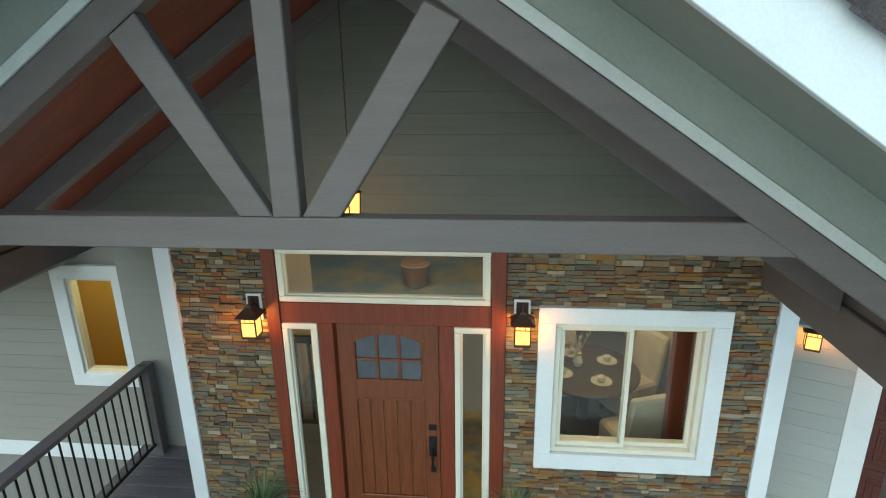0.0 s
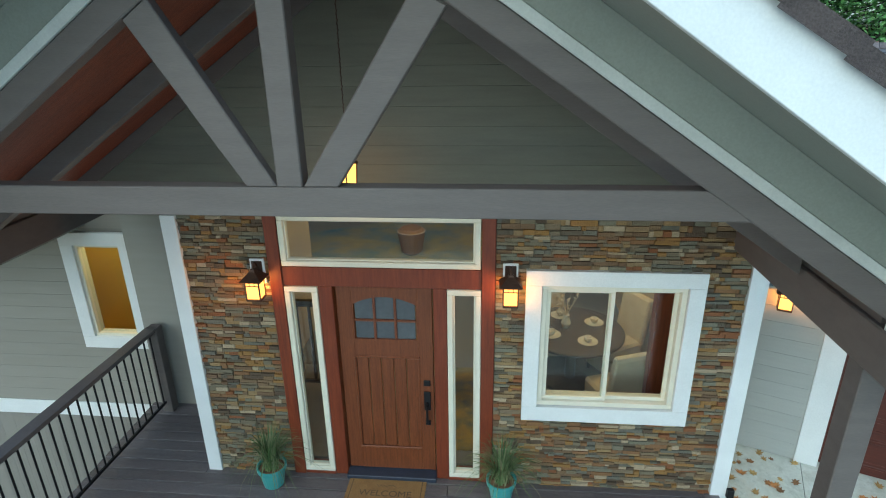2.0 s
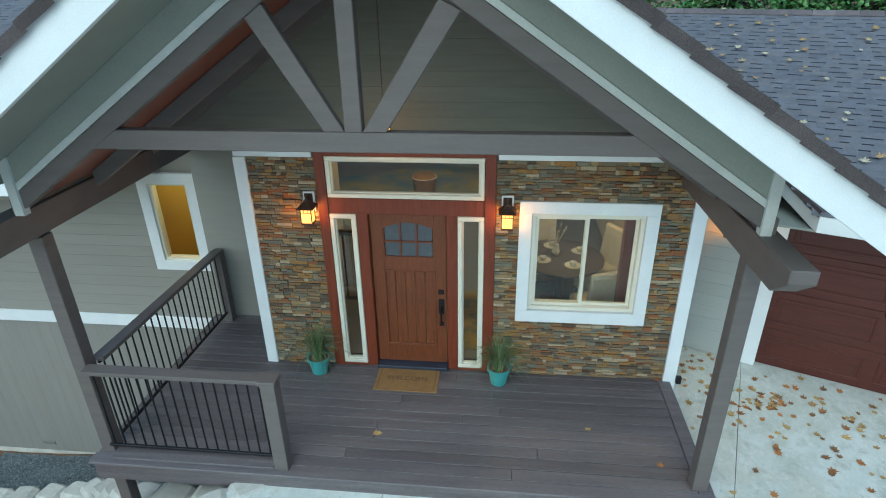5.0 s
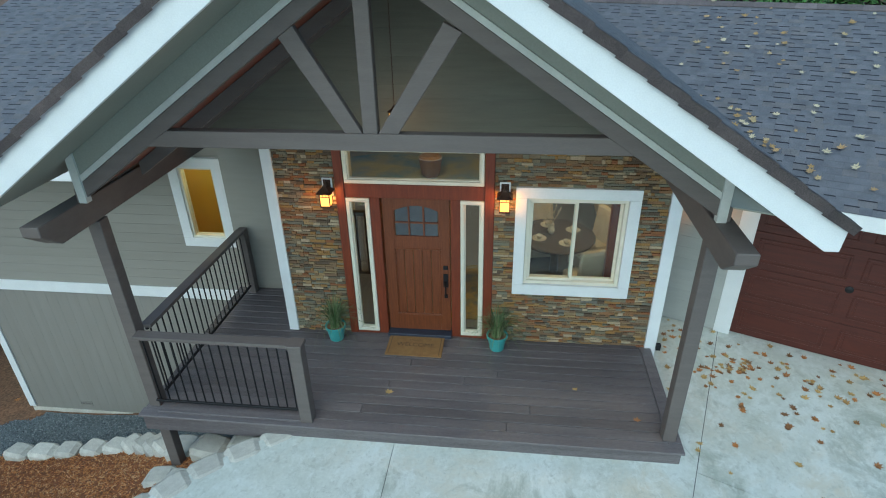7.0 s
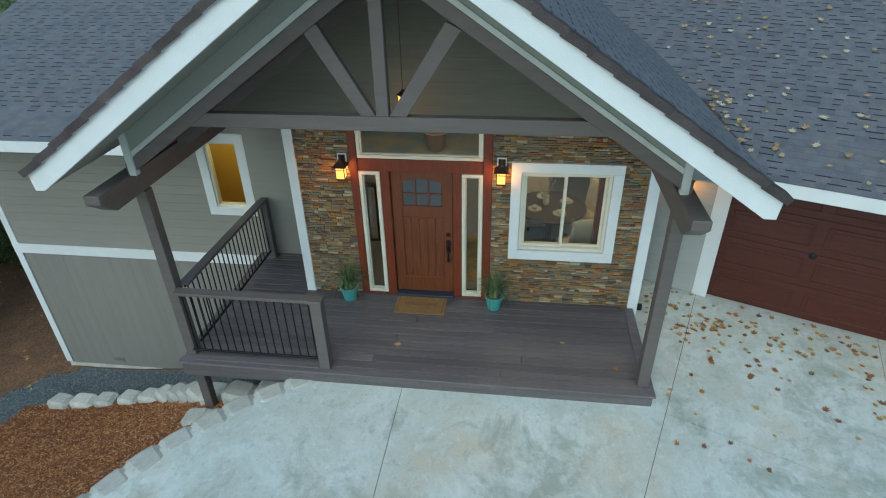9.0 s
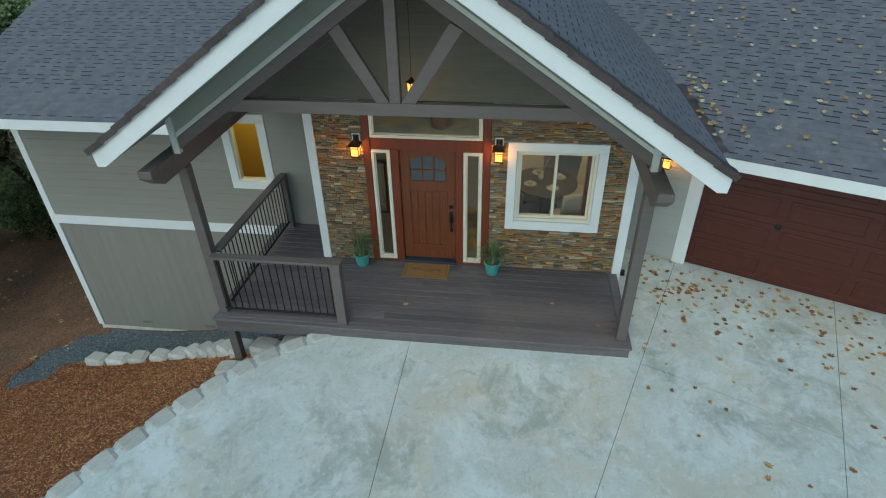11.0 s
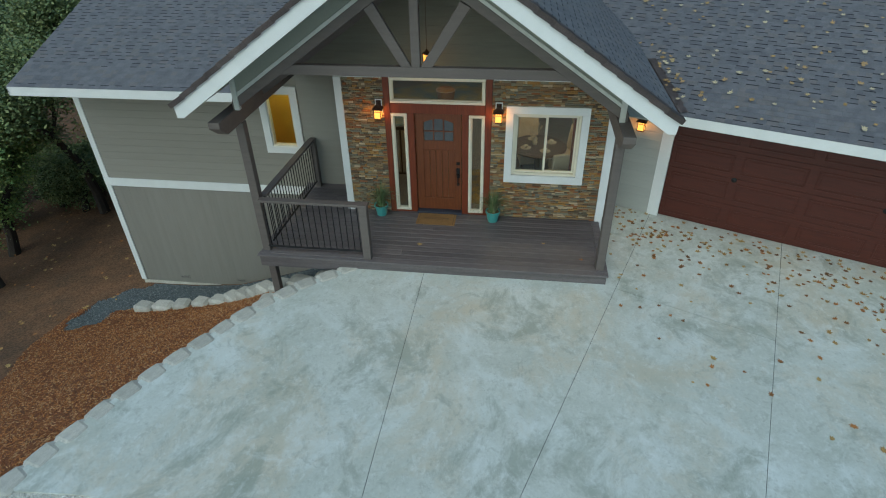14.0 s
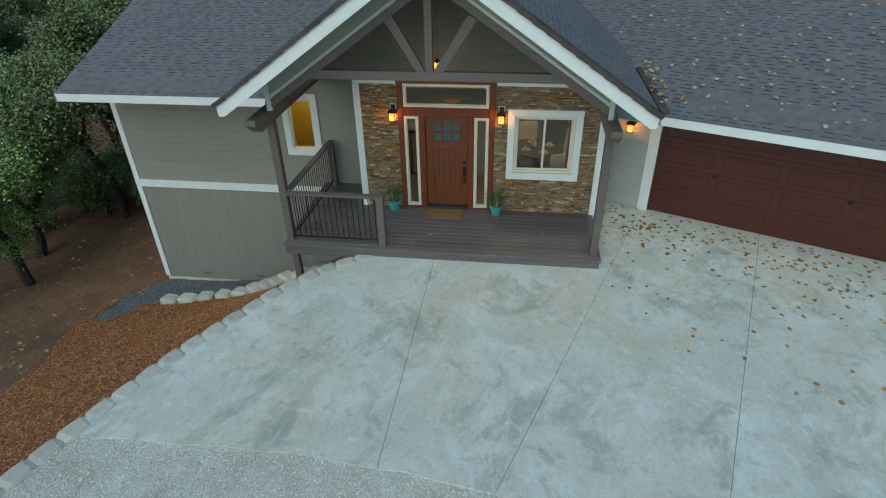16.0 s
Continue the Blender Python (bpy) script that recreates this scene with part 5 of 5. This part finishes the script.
rng = random.Random(21)
spots = []
while len(spots) < 330:
    u, w_ = rng.uniform(-1.0, 5.4), -abs(rng.gauss(0, 1.35)) - 0.05
    if rng.random() < 0.25:
        w_ = -rng.uniform(0.1, 4.5)
    q = GM @ Vector((u, w_, 0))
    if q.x < 3.25 or (w_ < -1.6 and rng.random() < 0.45) or (abs(w_) > 0.4 and u < 0.2 and rng.random() < 0.3):
        continue
    spots.append(pose(q.x, q.y, GROUND_Z, 0, 0, rng.uniform(0, 360)))
for k in range(8):
    u, w_ = rng.uniform(-0.3, 0.6), rng.uniform(-0.5, -0.15)
    for j in range(5):
        q = GM @ Vector((u + rng.gauss(0, 0.09), w_ - 0.5 + rng.gauss(0, 0.09), 0))
        spots.append(pose(q.x, q.y, GROUND_Z, 0, 0, rng.uniform(0, 360)))
leaf_litter("drive_leaves", "dry brown oak leaves scattered on the concrete", spots, FALLEN, 0.048)
spots = [pose(2.05, -0.95, 0.001), pose(2.7, -1.4, 0.001), pose(-0.2, -1.2, 0.001)]
leaf_litter("deck_leaves", "few dry leaves on the deck", spots, FALLEN, 0.045)
spots = []
tilt = math.degrees(math.atan(RS))
for k in range(230):
    u, v_ = rng.uniform(-1.2, 8.0), VE + 0.15 + (VR - VE) * rng.random() ** 1.15
    if k < 26:
        u, v_ = rng.gauss(0.55, 0.12) + 0.0, VE + 0.25 + rng.random() * 1.3
        u -= 0.62 * (v_ - VE) * 0.9
    spots.append(GM @ pose(u, v_, EZ + RS * (v_ - VE) + 0.012, tilt, 0, 0) @ pose(0, 0, 0, 0, 0, rng.uniform(0, 360)))
leaf_litter("roof_leaves", "pale dry oak leaves on the garage roof", spots, FALLEN_PALE, 0.05)
rng = random.Random(5)
spots = []
for k in range(900):
    x, y = rng.uniform(-22, -8.6), rng.uniform(-6, 14)
    spots.append(pose(x, y, ground_at(x, y) + 0.05, rng.uniform(-15, 15), rng.uniform(-15, 15), rng.uniform(0, 360)))
leaf_litter("slope_leaves", "brown leaf litter on the wooded slope", spots, FALLEN, 0.06)


# ---- trees ----
def tree_parts(seed, height, spread_, clumps, leaf, crown_from=0.35, conifer=False):
    """Trunk with forking limbs, and a crown of small leaves gathered on the limbs' ends."""
    rng = random.Random(seed)
    bm = bmesh.new()
    tips = []
    def limb(p, d, length, r, depth):
        q = p + d * length
        mid = p + d * length * 0.5 + Vector((rng.uniform(-0.06, 0.06), rng.uniform(-0.06, 0.06), 0)) * length
        rod(bm, p, mid, r, 7, r * 0.85)
        rod(bm, mid, q, r * 0.85, 7, r * 0.65)
        if depth == 0:
            tips.append(q)
            return
        tips.append(q)
        for k in range(rng.choice((2, 3, 3))):
            nd = (d + Vector((rng.uniform(-0.9, 0.9), rng.uniform(-0.9, 0.9), rng.uniform(-0.25, 0.55)))).normalized()
            limb(q, nd, length * rng.uniform(0.55, 0.8), r * 0.6, depth - 1)
    if conifer:
        rod(bm, (0, 0, -0.3), (0, 0, height), 0.2, 8, 0.02)
        for k in range(clumps):
            t = rng.random() ** 0.8
            z = height * (crown_from + (1 - crown_from) * t)
            rr = spread_ * (1 - t) * rng.uniform(0.3, 1.0) + 0.1
            a = rng.uniform(0, 6.28)
            tips.append(Vector((rr * math.cos(a), rr * math.sin(a), z - rr * 0.25)))
            if k % 4 == 0:
                rod(bm, (0, 0, z), tips[-1], 0.03, 4, 0.008)
    else:
        limb(Vector((0, 0, -0.3)), Vector((rng.uniform(-0.15, 0.15), rng.uniform(-0.15, 0.15), 1)).normalized(), height * crown_from, 0.17, 4)
    v, f = [], []
    for k in range(clumps):
        c = tips[k % len(tips)] if conifer else rng.choice(tips)
        c = c + Vector((rng.gauss(0, 0.16), rng.gauss(0, 0.16), rng.gauss(0, 0.14))) * (spread_ * 0.3)
        for j in range(9):
            p = c + Vector((rng.gauss(0, 1), rng.gauss(0, 1), rng.gauss(0, 0.7))) * leaf * 2.6
            d = Vector((rng.uniform(-1, 1), rng.uniform(-1, 1), rng.uniform(-0.8, 0.5))).normalized() * leaf * rng.uniform(0.7, 1.4)
            w = d.cross(Vector((rng.uniform(-1, 1), rng.uniform(-1, 1), 1))).normalized() * leaf * 0.36
            b = len(v)
            v += [tuple(p), tuple(p + d * 0.5 + w), tuple(p + d), tuple(p + d * 0.5 - w)]
            f.append((b, b + 1, b + 2, b + 3))
    me = bpy.data.meshes.new("crown")
    me.from_pydata(v, [], f)
    return mesh_of("trunk", bm, BARK), me


def plant(kinds, label, x, y, turn, scale, foliage, group):
    trunk, crown = kinds
    ob = thing("tree", label, "tree", pose(x, y, ground_at(x, y), 0, 0, turn) @ Matrix.Scale(scale, 4), group)
    piece("trunk", trunk, ob)
    c = crown
    if not c.materials:
        c.materials.append(foliage)
    o = piece("crown", c, ob)
    tagged(o, "", "", "", "stuff")


OAKS = [tree_parts(s, 7.5, 3.2, 2500, 0.10, 0.3) for s in (1, 2, 3)]
NEAR = [tree_parts(s, 7.0, 2.8, 6500, 0.085, 0.24) for s in (8, 31)]
BUSH = [tree_parts(s, 4.6, 2.8, 2600, 0.085, 0.16) for s in (41, 42)]
GOLD = tree_parts(12, 7.0, 2.6, 1500, 0.09, 0.3)
CEDAR = [tree_parts(s, 11, 2.8, 2400, 0.13, 0.12, True) for s in (20, 21)]
for k, (x, y, a, s) in enumerate(((-13.1, 1.5, 20, 1.0), (-13.8, -0.4, 140, 0.95), (-14.4, 3.4, 300, 1.1))):
    plant(NEAR[k % 2], "leafy dark green live oak at the edge of the slope", x, y, a, s, LEAFOAK, "oaks on the slope")
for x, y, a, s in ((-13.0, 6.2, 250, 1.1), (-11.9, 9.5, 75, 1.2), (-12.4, 12.5, 10, 1.2)):
    plant(OAKS[1], "dark live oak in the wood beside the house", x, y, a, s, LEAFDARK, "oaks on the slope")
rng = random.Random(77)
for k in range(20):
    x, y = rng.uniform(-30, -11.5), rng.uniform(3.5, 26)
    if x > -12.5 and y < 6:
        continue
    plant(OAKS[k % 3], "dark live oak in the wood beside the house", x, y, rng.uniform(0, 360), rng.uniform(0.85, 1.35), LEAFDARK, "oaks on the slope")
for k, (x, y) in enumerate(((-11.7, 6.6), (-12.9, 7.4), (-13.9, 6.4), (-15.2, 6.8), (-11.2, 7.6), (-12.4, 8.6), (-14.3, 8.2), (-16.6, 4.9), (-16.2, 8.6), (-17.6, 7.0))):
    plant(BUSH[k % 2], "low dark oak thicket at the edge of the wood", x, y, 67 * k, 0.85 + 0.05 * (k % 4), LEAFDARK, "thicket on the slope")
for x, y in ((-13.5, 13), (-16.5, 15), (-12, 17), (-15, 9.5)):
    plant(GOLD, "yellowing autumn oak in the wood", x, y, x * 20, 1.1, LEAFYELLOW, "oaks on the slope")
for k in range(18):
    x = -13 + 2.3 * k + rng.uniform(-0.8, 0.8)
    y = 11.5 + rng.uniform(0, 7) + (0 if x < 6 else -0.12 * (x - 6))
    plant(CEDAR[k % 2], "dense green conifer behind the house", x, y, rng.uniform(0, 360), rng.uniform(0.8, 1.2), LEAFGREEN, "conifers behind the roof")

# ---- stone facing, piece by piece ----
def stone_mesh(seed):
    rng = random.Random(seed)
    bm = bmesh.new()
    d = [rng.uniform(0.75, 1.0) for _ in range(6)]
    a = [bm.verts.new(c) for c in ((0, 0, 0), (1, 0, 0), (1, 0, 1), (0, 0, 1))]
    e = 0.02
    b = [bm.verts.new(c) for c in ((e, -d[0], 0.06), (1 - e, -d[1], 0.06), (1 - e, -d[2], 0.94), (e, -d[3], 0.94))]
    m = [bm.verts.new(c) for c in ((rng.uniform(0.35, 0.65), -d[4], 0.05), (rng.uniform(0.35, 0.65), -d[5], 0.95))]
    for i in range(4):
        j = (i + 1) % 4
        if i == 0:
            bm.faces.new((a[0], a[1], b[1], m[0], b[0]))
        elif i == 2:
            bm.faces.new((a[2], a[3], b[3], m[1], b[2]))
        else:
            bm.faces.new((a[i], a[j], b[j], b[i]))
    bm.faces.new((b[0], m[0], m[1], b[3]))
    bm.faces.new((m[0], b[1], b[2], m[1]))
    bmesh.ops.recalc_face_normals(bm, faces=bm.faces[:])
    return mesh_of("stone", bm, STONE)


STONES = [stone_mesh(60 + i) for i in range(16)]


def ledge(parent, x0, x1, z0, z1, hole, seed):
    """Ledge stones laid in interlocking panels: each panel holds two or three uneven courses, some stones standing proud."""
    rng = random.Random(seed)
    z = z0
    while z < z1 - 0.01:
        h = min(rng.choice((0.065, 0.08, 0.095, 0.11)), z1 - z)
        if z1 - z - h < 0.03:
            h = z1 - z
        if hole:
            for edge in (hole[1], hole[3]):
                if z < edge - 0.001 and edge < z + h + 0.025:
                    h = edge - z
        spans = [(x0, x1)]
        if hole and hole[1] - 1e-6 <= z and z + h <= hole[3] + 1e-6:
            spans = [(x0, hole[0]), (hole[2], x1)]
        for a, b in spans:
            p = a
            while p < b - 0.005:
                wide = rng.uniform(0.2, 0.46)
                if b - p - wide < 0.16:
                    wide = b - p
                rows = 1 if h < 0.045 else 2 if h < 0.085 else 3
                cuts = [0.0] + sorted((k + rng.uniform(-0.22, 0.22)) / rows for k in range(1, rows)) + [1.0]
                for c0, c1 in zip(cuts, cuts[1:]):
                    x = p
                    while x < p + wide - 0.005:
                        w = rng.choice((0.04, 0.06, 0.08, 0.11, 0.14, 0.18)) * rng.uniform(0.85, 1.15)
                        if p + wide - x - w < 0.045:
                            w = p + wide - x
                        piece("stone", rng.choice(STONES), parent, (x + 0.001, 0.0, z + h * c0 + 0.001), (w - 0.002, rng.choice((0.018, 0.024, 0.03, 0.036, 0.044)), h * (c1 - c0) - 0.002))
                        x += w
                p += wide
        z += h


sw = thing("stone_facing", "stacked slate ledge stone in rust, tan and blue-grey", "stone wall", kind="structure")
ledge(sw, -1.74, -0.972, -0.02, 2.7, None, 1)
sw = thing("stone_facing", "stacked slate ledge stone round the dining window", "stone wall", kind="structure")
ledge(sw, 0.992, 3.04, -0.02, 2.7, (1.249, 0.771, 2.711, 2.261), 2)


# ---- interior lamps ----
for nm, lx, ly, lz, e in (("dining_ceiling_lamp", 2.0, 1.6, 2.72, 48), ("hall_ceiling_lamp", -0.6, 4.6, 2.72, 42)):
    lamp = thing(nm, "small round warm ceiling lamp", "ceiling lamp", pose(lx, ly, 2.84))
    bm = turned(bmesh.new(), [(0.03, -0.12), (0.13, -0.09), (0.15, -0.03), (0.14, 0.0)], 16)
    part("shade", bm, glow(nm + "_glass", (1.0, 0.66, 0.32), e * 0.06), lamp)
    L = new("lamp_light", bpy.data.lights.new(nm, "POINT"))
    L.data.energy, L.data.color, L.data.shadow_soft_size = e, (1.0, 0.66, 0.36), 0.12
    L.location = (0, 0, -0.25)
    L.parent = lamp
L = new("side_room_light", bpy.data.lights.new("side_room_light", "POINT"))
L.data.energy, L.data.color, L.data.shadow_soft_size = 20, (1.0, 0.72, 0.32), 0.15
L.location = (-3.6, 2.0, 2.1)
